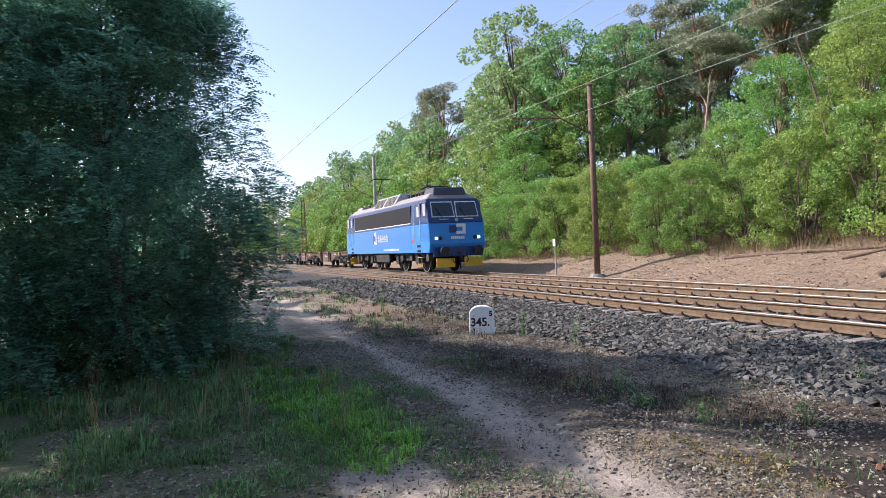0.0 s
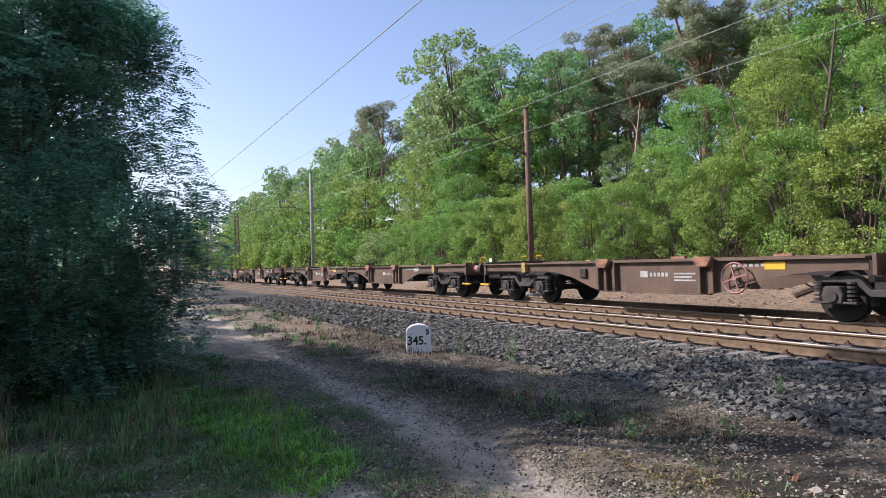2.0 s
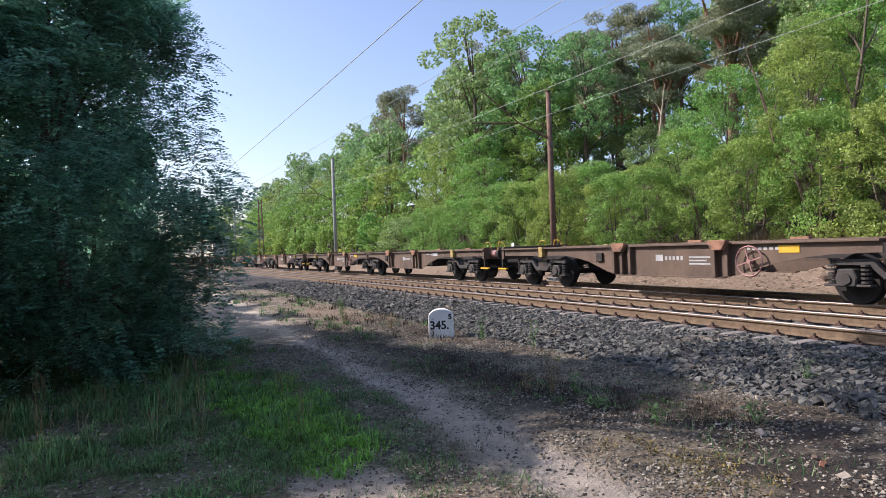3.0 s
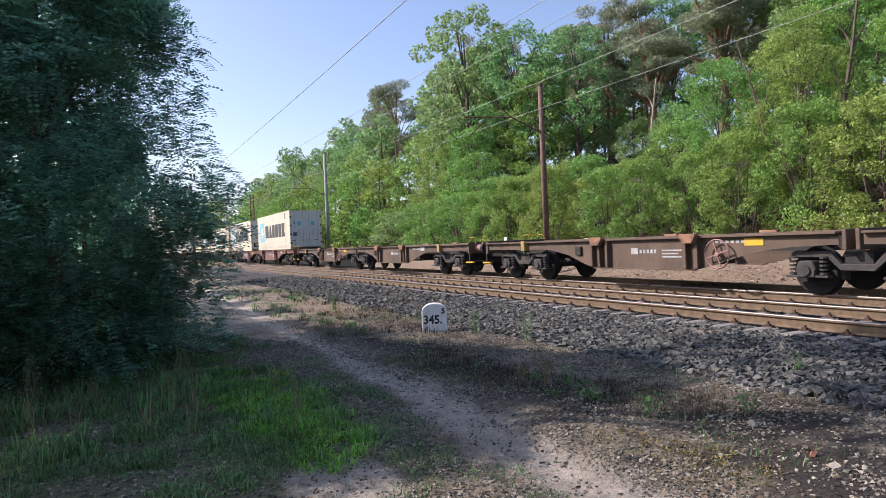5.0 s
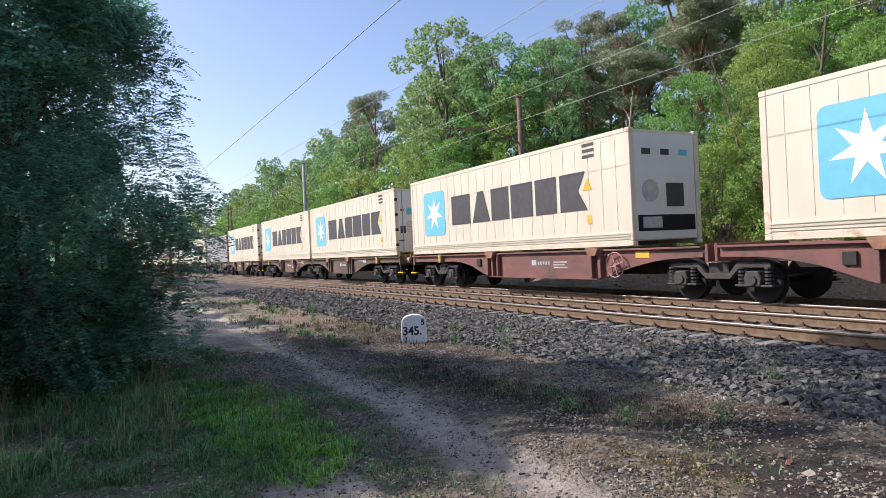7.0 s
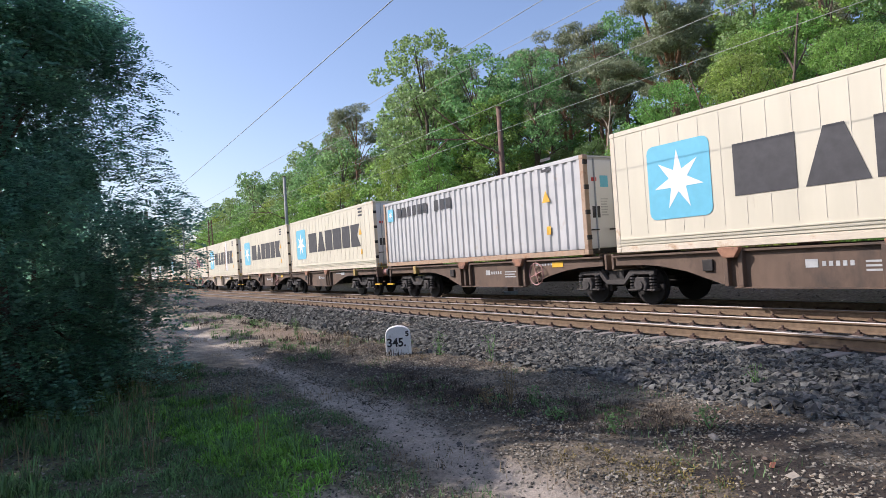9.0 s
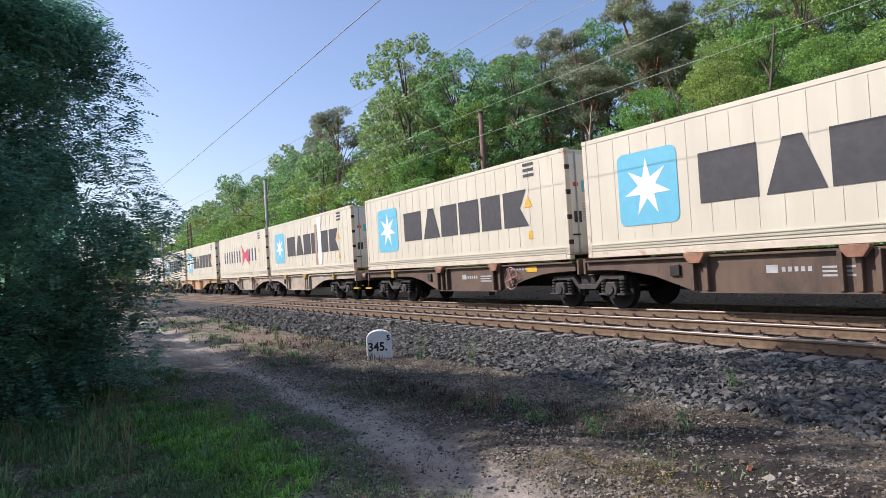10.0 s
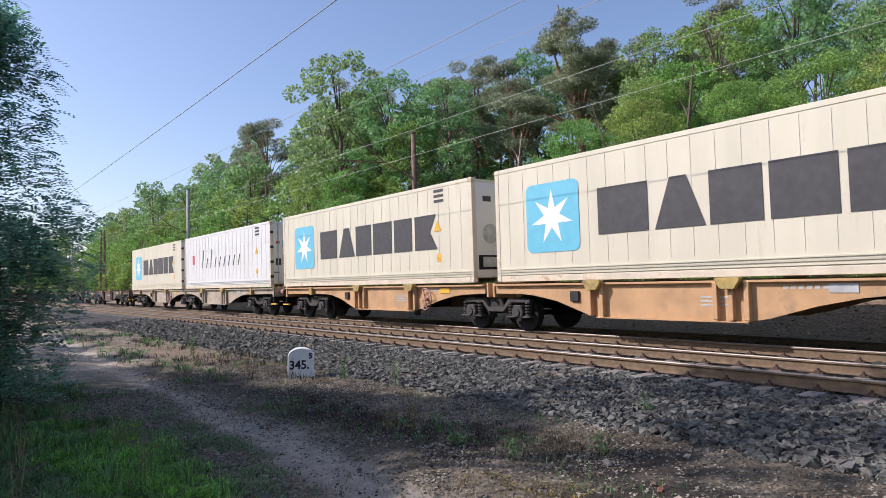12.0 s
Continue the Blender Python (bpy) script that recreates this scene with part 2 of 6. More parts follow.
def ground_z(x, y):
    z = bank(x, y) if y > 14 else 0.0
    near = 1 - smooth01(60, 140, abs(x))
    z += near * 0.05 * noise.noise((x * 0.7, y * 0.7, 0.0)) + near * 0.015 * noise.noise((x * 4, y * 4, 9.0))
    z -= 0.05 * math.exp(-((y - trail_y(x)) / 0.4) ** 2) * near
    z -= 0.02 * smooth01(5.6, 6.4, y) * (1 - smooth01(14, 15, y))
    return z


def ground_masks(x, y):
    w = noise.noise((x * 0.5, y * 0.9, 5.0))
    f = noise.noise((x * 2.3, y * 2.3, 7.0))
    d = abs(y - trail_y(x) + 0.25 * w)
    path = 1 - smooth01(0.12 + 0.1 * f, 0.48 + 0.25 * f, d)
    slab = 1 - smooth01(0.32, 0.46, math.hypot((x + 4.35) / 1.5, (y - 1.35)) + 0.1 * f)
    wide = smooth01(-11, -16, x) * (1 - smooth01(0.8, 1.7, abs(y - 2.3) + 0.3 * f)) * 0.7
    g = noise.noise((x * 6.5, y * 6.5, 17.0))
    path = max(path, slab, wide) * (0.9 + 0.45 * g)
    path = min(1.0, max(0.0, path))
    turf = smooth01(2.25, 1.35, y + 0.5 * w + 0.3 * f) * smooth01(-3.6, -4.8, x + 0.4 * f) * (1 - max(slab, wide))
    # dark litter in this strip also carries tree shade in its colour
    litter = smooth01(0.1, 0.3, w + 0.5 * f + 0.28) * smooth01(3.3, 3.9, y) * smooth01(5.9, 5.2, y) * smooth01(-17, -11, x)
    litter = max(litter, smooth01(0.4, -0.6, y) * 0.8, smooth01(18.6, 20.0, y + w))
    sand = smooth01(14.6, 15.2, y) * (1 - smooth01(18.4, 20.5, y + w))
    far_mound = 1 - smooth01(0.5, 1.0, math.hypot((x + 17.5) / 4.5, (y - 4.9) / 0.8) + 0.25 * f)
    return path, turf, litter, max(sand, far_mound * 0.8)


def build_ground():
    xs = np.concatenate([[-3000, -1500, -800, -500, -350, -260, -200, -160, -130], np.arange(-110, -30, 2.0), np.arange(-30, -16, 0.25), np.arange(-16, 2, 0.09), np.arange(2, 12, 1.0),
                         [14, 20, 30, 45, 70, 110, 200, 400, 900, 3000]])
    ys = np.concatenate([[-3000, -1200, -500, -200, -100, -60, -40, -28, -20, -14, -10, -7, -5], np.arange(-4, 0, 0.25), np.arange(0, 6.6, 0.08), np.arange(6.6, 14.4, 0.8), np.arange(14.4, 21, 0.22),
                         np.arange(21, 40, 1.0), [42, 46, 52, 60, 70, 80, 100, 140, 200, 400, 900, 3000]])
    nx, ny = len(xs), len(ys)
    co = np.empty((nx, ny, 3), np.float32)
    mk = np.zeros((4, nx, ny), np.float32)
    for i, x in enumerate(xs):
        for j, y in enumerate(ys):
            co[i, j] = x, y, ground_z(float(x), float(y))
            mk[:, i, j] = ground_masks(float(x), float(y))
    idx = np.arange(nx * ny).reshape(nx, ny)
    q = np.stack([idx[:-1, :-1], idx[1:, :-1], idx[1:, 1:], idx[:-1, 1:]], -1).reshape(-1, 4)
    me = bpy.data.meshes.new("ground")
    me.vertices.add(nx * ny), me.loops.add(q.size), me.polygons.add(len(q))
    me.vertices.foreach_set("co", co.ravel())
    me.loops.foreach_set("vertex_index", q.ravel().astype(np.int32))
    me.polygons.foreach_set("loop_start", np.arange(0, q.size, 4, dtype=np.int32))
    me.update(calc_edges=True)
    for k, name in enumerate(("path", "turf", "litter", "sand")):
        a = me.attributes.new(name, "FLOAT", "POINT")
        a.data.foreach_set("value", mk[k].ravel())
    for p in me.polygons:
        p.use_smooth = True
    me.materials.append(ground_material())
    return tagged(new("ground", me), "dusty trackside soil with a sandy footpath and sparse turf", "ground", kind="structure")


ground = build_ground()


# ---- track ----
def rail_mesh(name, x0, x1, material, head):
    if head:
        pts = [(-0.036, -0.012), (-0.03, 0.0), (0.03, 0.0), (0.036, -0.012)]
    else:
        pts = [(-0.075, -0.172), (0.075, -0.172), (0.075, -0.16), (0.012, -0.14), (0.010, -0.05), (0.036, -0.036), (0.036, -0.0121),
               (-0.036, -0.0121), (-0.036, -0.036), (-0.010, -0.05), (-0.012, -0.14), (-0.075, -0.16)]
    return finish(prismed(pts, "x", x0, x1), name, material)


BED_TOP = RAIL_Z - 0.235
bm = bmesh.new()
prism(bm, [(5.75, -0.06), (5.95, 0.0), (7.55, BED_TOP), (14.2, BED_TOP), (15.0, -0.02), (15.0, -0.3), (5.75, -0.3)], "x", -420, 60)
ballast_bed = tagged(part("ballast_bed", bm, BALLAST_GAP_SHADE), "crushed-stone ballast bed under the two tracks, darkened as shade between the stones", "ballast bed", kind="structure")


def build_track(yc, label):
    track = empty("railway_track", label, "railway track", "railway tracks", "structure")
    side, head = rail_mesh("rail", -420, 60, RAIL_SIDE, False), rail_mesh("rail_head", -420, 60, RAIL_TOP, True)
    for s in (-1, 1):
        r = shared("rail", side, track, pose(0, yc + s * GAUGE, RAIL_Z))
        shared("rail_head", head, r, label="polished steel rail head")
    bm = bmesh.new()
    prism(bm, [(-0.13, -0.2), (0.13, -0.2), (0.10, 0.0), (-0.10, 0.0)], "y", -1.3, 1.3)
    sleeper = finish(bm, "sleeper", CONCRETE, 0.012)
    bm = bmesh.new()
    for s in (-1, 1):
        box(bm, -0.08, 0.08, s * 0.085 - 0.07, s * 0.085 + 0.07, 0.0, 0.022)
        prism(bm, ring(0.0, s * 0.115, 0.022, 6), "z", 0.02, 0.085)
        box(bm, -0.035, 0.035, s * 0.12 - 0.035, s * 0.12 + 0.03, 0.02, 0.05)
    clip = finish(bm, "rail_fastening", CLIP)
    zt = RAIL_Z - 0.172 - 0.012
    for i in range(110):
        x = 3.0 - i * 0.6
        o = shared("sleeper", sleeper, track, pose(x, yc, zt, 0, 0, random.uniform(-0.5, 0.5)))
        for s in (-1, 1) if i < 60 else ():
            shared("rail_fastening", clip, o, pose(0, s * GAUGE, 0.0))
    bm = bmesh.new()
    for i in range(300):
        x = 3.0 - (110 + i) * 0.6
        box(bm, x - 0.11, x + 0.11, yc - 1.3, yc + 1.3, zt - 0.2, zt)
    tagged(part("sleeper", bm, CONCRETE, track), kind="stuff")
    return track


build_track(NEAR_Y, "rusty steel rails on grey concrete sleepers, empty track")
build_track(FAR_Y, "rusty steel rails on concrete sleepers under the freight train")


# ---- line equipment ----
def catenary_mast(x, y, h, kind):
    mast = empty("catenary_mast", {"rust": "slender rusty brown steel catenary mast behind the track", "concrete": "pale round concrete catenary mast behind the track",
                                   "lattice": "dark lattice steel catenary mast behind the track", "near": "steel catenary mast beside the near track, behind foliage"}[kind],
                 "catenary mast", "catenary masts", m=pose(x, y, ground_z(x, y) - 0.05))
    bm = bmesh.new()
    if kind == "lattice":
        for sx in (-1, 1):
            for sy in (-1, 1):
                tube(bm, [(sx * 0.38, sy * 0.3, 0), (sx * 0.2, sy * 0.18, h)], [0.05, 0.045], 4)
        k = 11
        for i in range(k):
            a, b = i / k, (i + 1) / k
            for sy in (-1, 1):
                s = 1 if i % 2 else -1
                tube(bm, [(s * (0.38 - 0.18 * a), sy * (0.3 - 0.12 * a), h * a), (-s * (0.38 - 0.18 * b), sy * (0.3 - 0.12 * b), h * b)], [0.022, 0.022], 4)
                tube(bm, [(sy * (0.38 - 0.18 * a), s * (0.3 - 0.12 * a), h * a), (sy * (0.38 - 0.18 * b), -s * (0.3 - 0.12 * b), h * b)], [0.022, 0.022], 4)
        part("lattice_shaft", bm, MAST_RUST, mast)
        part("footing", boxes((-0.55, 0.55, -0.5, 0.5, 0, 0.9)), MAST_GREY, mast, "square concrete footing", 0.03)
    else:
        r = 0.15 if kind == "concrete" else 0.125
        tube(bm, [(0, 0, 0), (0, 0, h * 0.5), (0, 0, h)], [r, r * 0.95, r * 0.8], 12)
        part("pole", bm, MAST_GREY if kind == "concrete" else MAST_RUST, mast, smooth=True)
        part("cap", prismed(ring(0, 0, r, 12), "z", h, h + 0.05), MAST_RUST, mast)
        part("footing", prismed(ring(0, 0, 0.3, 10), "z", 0, 0.22), MAST_GREY, mast, "concrete footing")
    s = 1 if y < 10 else -1
    reach = (NEAR_Y if y < 10 else FAR_Y) - y
    tip = reach * 1.04
    bm = bmesh.new()
    tube(bm, [(0, s * 0.1, 5.85), (-0.25, reach * 0.45, 6.45), (-0.6, reach * 0.98, 7.75 if y > 10 else 7.2)], [0.035, 0.03, 0.028], 6)
    part("bracket_tube", bm, MAST_RUST, mast)
    bm = bmesh.new()
    tube(bm, [(-0.22, reach * 0.4, 6.45), (-1.0, tip * 1.03, 6.52)], [0.028, 0.024], 6)
    part("registration_arm", bm, MAST_RUST, mast)
    bm = bmesh.new()
    tube(bm, [(-0.5, reach * 0.78, 6.48), (-1.0, reach * 1.0, 5.75)], [0.02, 0.02], 5)
    part("steady_arm", bm, MAST_RUST, mast)
    bm = bmesh.new()
    for i in range(5):
        tube(bm, [(-0.02 - 0.02 * i, reach * (0.06 + 0.018 * i), 5.93 + 0.025 * i), (-0.03 - 0.02 * i, reach * (0.066 + 0.018 * i), 5.94 + 0.025 * i)], [0.07, 0.07], 8)
    part("insulator", bm, mat("brown_porcelain", (0.12, 0.06, 0.04), 0.3), mast, "ribbed brown insulator")
    return mast


catenary_mast(-21.6, 15.6, 7.75, "rust")
catenary_mast(-51.9, 15.6, 9.3, "concrete")
catenary_mast(-86.0, 15.9, 8.7, "lattice")
catenary_mast(-106.0, 15.6, 9.2, "concrete")
catenary_mast(-62.0, 6.2, 7.6, "near")
catenary_mast(28.0, 15.6, 8.0, "concrete")
catenary_mast(20.0, 6.2, 7.6, "near")


def wire(label, y, z, r, supports, sag):
    bm = bmesh.new()
    pts = []
    for xa, xb in zip(supports, supports[1:]):
        for i in range(10):
            t = i / 10
            pts.append((xa + (xb - xa) * t, y, z - sag * 4 * t * (1 - t)))
    pts.append((supports[-1], y, z))
    tube(bm, pts, [r] * len(pts), 5)
    return tagged(part("overhead_wire", bm, WIRE), label, "overhead wire", "overhead wires", "structure")


FAR_SUPPORTS = [-420, -300, -200, -106, -51.9, -21.6, 28, 80]
NEAR_SUPPORTS = [-420, -300, -200, -130, -62, 20, 80]
wire("feeder wire over the trackside", 6.3, 7.55, 0.012, NEAR_SUPPORTS, 0.25)
wire("messenger wire over the near track", NEAR_Y, 7.6, 0.009, NEAR_SUPPORTS, 0.15)
wire("contact wire over the near track", NEAR_Y, 5.55, 0.007, NEAR_SUPPORTS, 0.02)
wire("messenger wire over the far track", FAR_Y, 8.5, 0.010, FAR_SUPPORTS, 0.15)
wire("contact wire over the far track", FAR_Y, 5.9, 0.007, FAR_SUPPORTS, 0.02)
bm = bmesh.new()
tube(bm, [(0, 0, -0.8), (0, 0, 0)], [0.006, 0.006], 4)
dropper = finish(bm, "dropper_wire", WIRE)
for x in (-15.8,):
    o = new("dropper_wire", dropper)
    o.matrix_basis = pose(x, NEAR_Y, 7.55)
    tagged(o, "thin dropper wire hanging from the messenger wire", "dropper wire", kind="structure")

# kilometre stone
km = empty("kilometre_stone", "whitewashed kilometre stone with rounded top and black numerals", "kilometre stone", m=pose(-10.82, 5.2, -0.05, 0, 0, 62))
bm = bmesh.new()
w, hh = 0.235, 0.42
pts = [(-w, 0), (w, 0), (w * 0.97, hh)] + [(w * 0.97 * math.cos(a), hh + 0.14 * math.sin(a)) for a in [math.pi * i / 10 for i in range(1, 10)]] + [(-w * 0.97, hh)]
prism(bm, pts, "y", -0.09, 0.09)
part("stone_block", bm, STONE_WHITE, km, bevel=0.012)


def numerals(text, size, x, y, z, parent, material, name="painted_number"):
    cu = bpy.data.curves.new(name, "FONT")
    cu.body, cu.size, cu.extrude, cu.offset = text, size, 0.003, 0.006
    cu.align_x = "CENTER"
    cu.materials.append(material)
    o = new(name, cu)
    o.parent = parent
    o.matrix_basis = pose(x, y, z, 90, 0, 0)
    return o


numerals("345.", 0.215, -0.03, -0.092, 0.19, km, BLACK_PAINT).scale = (0.95, 1, 1)
numerals("5", 0.13, 0.17, -0.092, 0.37, km, BLACK_PAINT)

# small marker post behind the far track
post = empty("marker_post", "short pale metal marker post with a small plate", "marker post", m=pose(-24.0, 15.2, 0.05))
part("post", prismed(ring(0, 0, 0.035, 8), "z", 0, 1.65), MAST_GREY, post)
part("plate", boxes((-0.10, 0.10, -0.06, -0.04, 1.35, 1.65)), STONE_WHITE, post, bevel=0.005)


# ---- train ----
MOVING = []   # (thing, place along the train in metres)


def on_train(ob, u, z=RAIL_Z):
    MOVING.append((ob, u, z))
    ob.matrix_basis = pose(u, FAR_Y, z)
    return ob


LOCO_BLUE = mat("bright_blue_paint", (0.02, 0.23, 0.62), 0.35, 0, 0.08, 2, stain=(0.06, 0.16, 0.36), stain_amount=0.36, stain_scale=1.0)
LOCO_NAVY = mat("navy_paint", (0.014, 0.042, 0.145), 0.4, 0, 0.12, 2)
LOCO_DARK = mat("dark_slate_paint", (0.045, 0.052, 0.075), 0.6, 0, 0.2, 3)
LOCO_GREY = mat("grey_roof_paint", (0.26, 0.245, 0.225), 0.6, 0, 0.2, 2, stain=(0.17, 0.14, 0.12), stain_amount=0.45)
LOCO_BLACK = mat("black_band_paint", (0.010, 0.010, 0.013), 0.7, 0, 0.2, 4, spec=0.25)
WHITE_PAINT = mat("white_paint", (0.75, 0.75, 0.74), 0.5, 0, 0.06)
YELLOW_PAINT = mat("yellow_paint", (0.72, 0.42, 0.03), 0.5, 0, 0.12)
DARK_STEEL = mat("grimy_dark_steel", (0.03, 0.027, 0.024), 0.7, 0.2, 0.4, 5, bump=0.2, stain=(0.10, 0.075, 0.055), stain_amount=0.45, stain_scale=4)
# bogie and wheel colours are darkened to hold the shade under the train
BOGIE_STEEL_SHADED = mat("dusty_shaded_bogie_steel", (0.058, 0.053, 0.047), 0.7, 0.2, 0.35, 6, bump=0.2, stain=(0.06, 0.05, 0.045), stain_amount=0.5, stain_scale=5)
WHEEL_STEEL_SHADED = mat("shaded_wheel_steel", (0.016, 0.014, 0.012), 0.8, 0.1, 0.3, 7)
TYRE_STEEL = mat("polished_tyre_steel", (0.42, 0.40, 0.38), 0.35, 0.9, 0.15, 7)
DARK_GLASS = mat("dark_cab_glass", (0.012, 0.018, 0.02), 0.06, 0, 0.1, spec=0.8)
SHADE_GREY = mat("grey_window_blind", (0.42, 0.43, 0.42), 0.5)
LAMP_GLOW = glow("headlamp_glow", (0.9, 0.95, 0.75), 0.9)
LAMP_OFF = mat("dark_lamp_glass", (0.02, 0.02, 0.03), 0.15)
RED_PAINT = mat("red_paint", (0.55, 0.06, 0.05), 0.5)


def side_plate(name, parent, x0, x1, z0, z1, material, y=-1.475, t=0.012, label="", bevel=0.0):
    return part(name, boxes((x0, x1, y - t, y, z0, z1)), material, parent, label, bevel)


def hull(stations, ring_pts):
    """Loft: for every height ring a y half-width and front and back x."""
    bm = bmesh.new()
    rows = [[bm.verts.new(p) for p in ((xf, -w, z), (xf, w, z), (xb, w, z), (xb, -w, z))] for z, w, xf, xb in ring_pts]
    bm.faces.new(rows[0][::-1]), bm.faces.new(rows[-1])
    for a, b in zip(rows, rows[1:]):
        for i in range(4):
            bm.faces.new((a[i], a[(i + 1) % 4], b[(i + 1) % 4], b[i]))
    return bm


def wheelset(parent, x, r, near=1.0):
    o = new("wheelset")
    o.parent = parent
    o.matrix_basis = pose(x, 0, r)
    bm = bmesh.new()
    prism(bm, ring(0, 0, 0.085, 10), "y", -0.75, 0.75)
    part("axle", bm, WHEEL_STEEL_SHADED, o)
    for s in (-1, 1):
        bm = bmesh.new()
        a, b = s * 0.69, s * 0.815
        prism(bm, ring(0, 0, r, 28), "y", min(a, b), max(a, b))
        prism(bm, ring(0, 0, r + 0.03, 28), "y", min(s * 0.68, s * 0.72), max(s * 0.68, s * 0.72))
        prism(bm, ring(0, 0, 0.16, 14), "y", min(s * 0.8, s * 0.86), max(s * 0.8, s * 0.86))
        part("wheel", bm, WHEEL_STEEL_SHADED, o)
        bm = bmesh.new()
        for i in range(28):
            p, q = ring(0, 0, r - 0.002, 28), ring(0, 0, r - 0.06, 28)
            j = (i + 1) % 28
            quad(bm, [(p[i][0], s * 0.818, p[i][1]), (p[j][0], s * 0.818, p[j][1]), (q[j][0], s * 0.818, q[j][1]), (q[i][0], s * 0.818, q[i][1])])
        part("tyre_face", bm, TYRE_STEEL if r > 0.5 else WHEEL_STEEL_SHADED, o)
    return o


def build_loco():
    loco = empty("electric_locomotive", "two-tone blue electric freight locomotive with grey roof and lit headlamps", "locomotive")
    F, B = -0.45, -16.35        # body ends; buffers reach 0 and -16.8
    zs, zm, zt = 1.01, 2.43, 3.58
    part("lower_body", hull(0, [(zs, 1.47, F - 0.02, B + 0.02), (1.42, 1.475, F + 0.10, B - 0.10), (zm, 1.47, F, B)]), LOCO_BLUE, loco, "bright blue ribbed lower body", 0.03)
    part("upper_body", hull(0, [(zm + 0.002, 1.47, F - 0.004, B + 0.004), (2.6, 1.468, F - 0.05, B + 0.05), (zt, 1.40, F - 0.40, B + 0.40), (zt + 0.06, 1.36, F - 0.44, B + 0.44)]), LOCO_NAVY, loco, "dark navy upper body", 0.03)
    part("roof", hull(0, [(zt + 0.062, 1.36, F - 0.45, B + 0.45), (zt + 0.34, 1.02, F - 0.75, B + 0.75), (zt + 0.40, 0.85, F - 0.95, B + 0.95)]), LOCO_GREY, loco, "dusty grey chamfered roof", 0.03)
    ribs = finish(boxes((-1, 0, -0.022, 0.022, -0.014, 0.014)), "body_rib", LOCO_BLUE)
    for s in (-1, 1):
        for i in range(12):
            z = 1.3 + i * 0.097
            for xa, xb in ((-2.95, -14.1), (-0.5, -1.35) if 1.5 < z < 2.75 else (0, 0), (-15.45, -16.3) if 1.5 < z < 2.75 else (0, 0)):
                if xa != xb:
                    shared("body_rib", ribs, loco, Matrix.LocRotScale((xa, s * 1.474, z), None, (xa - xb, 1, 1)))
        part("grille_band", boxes((-14.0, -3.05, s * 1.45 - 0.02, s * 1.45 + 0.02, 2.57, 3.43)), LOCO_BLACK, loco, "black ventilation grille band")
        part("band_frame", boxes((-14.05, -3.0, s * 1.46 - 0.03, s * 1.46 + 0.03, 2.525, 2.565)), WHITE_PAINT, loco)
        part("band_frame", boxes((-3.02, -2.97, s * 1.44 - 0.035, s * 1.44 + 0.035, 2.57, 3.46)), LOCO_NAVY, loco)
        for x in (-1.87, -14.93):
            d = part("cab_door", boxes((x - 0.34, x + 0.34, s * 1.462 - 0.02, s * 1.462 + 0.02, 1.55, 2.425)), LOCO_BLUE, loco, "blue cab door", 0.01)
            part("door_top", boxes((x - 0.34, x + 0.34, s * 1.445 - 0.025, s * 1.445 + 0.025, 2.435, 3.5)), LOCO_NAVY, d, bevel=0.01)
            part("window_frame", boxes((x - 0.25, x + 0.25, s * 1.445 - 0.03, s * 1.445 + 0.03, 2.72, 3.42)), LOCO_DARK, d, "dark rounded window frame", 0.05)
            part("door_window", boxes((x - 0.2, x + 0.2, s * 1.445 - 0.035, s * 1.445 + 0.035, 2.78, 3.36)), SHADE_GREY, d, "pale blinded window", 0.05)
            for e in (-0.42, 0.42):
                bm = bmesh.new()
                tube(bm, [(x + e, s * 1.5, 1.5), (x + e, s * 1.54, 1.6), (x + e, s * 1.54, 3.42), (x + e, s * 1.43, 3.5)], [0.02] * 4, 6)
                part("grab_rail", bm, WHITE_PAINT, loco)
            for z in (1.36, 1.12):
                part("step_recess", boxes((x - 0.22, x + 0.22, s * 1.474 - 0.012, s * 1.474 + 0.012, z - 0.06, z + 0.06)), LOCO_BLACK, loco)
            for z in (0.78, 0.45):
                part("cab_step", boxes((x - 0.2, x + 0.2, s * 1.38 - 0.1, s * 1.38 + 0.1, z, z + 0.03)), YELLOW_PAINT, loco, "yellow cab step")
        for x in (-0.98, -15.82):
            f = part("window_frame", boxes((x - 0.25, x + 0.25, s * 1.44 - 0.03, s * 1.44 + 0.03, 2.72, 3.5)), LOCO_DARK, loco, "dark rounded window frame", 0.05)
            part("side_window", boxes((x - 0.20, x + 0.20, s * 1.445 - 0.034, s * 1.445 + 0.034, 2.79, 3.43)), SHADE_GREY, f, "", 0.05)
        # logo block and word as plain shapes
        part("logo_square", boxes((-9.85, -9.45, s * 1.488 - 0.004, s * 1.488 + 0.004, 1.6, 2.2)), LOCO_NAVY, loco)
        part("logo_shape", prismed([(-9.6, 1.55), (-9.1, 1.55), (-9.1, 2.3), (-9.6, 2.3), (-9.6, 2.1), (-9.28, 2.1), (-9.28, 1.76), (-9.6, 1.76)], "y", s * 1.492 - 0.004, s * 1.492 + 0.004), WHITE_PAINT, loco, "white angular logo shape")
        for k in range(5):
            x = -8.75 + k * 0.4
            part("word_bar", boxes((x, x + 0.10, s * 1.492 - 0.004, s * 1.492 + 0.004, 1.7, 2.12), (x + 0.17, x + 0.26, s * 1.492 - 0.004, s * 1.492 + 0.004, 1.7, 2.02)), WHITE_PAINT, loco)
        for k in range(14):
            x = -7.75 + k * 0.2
            part("number_bar", boxes((x, x + 0.13, s * 1.49 - 0.003, s * 1.49 + 0.003, 1.17, 1.28)), WHITE_PAINT, loco)
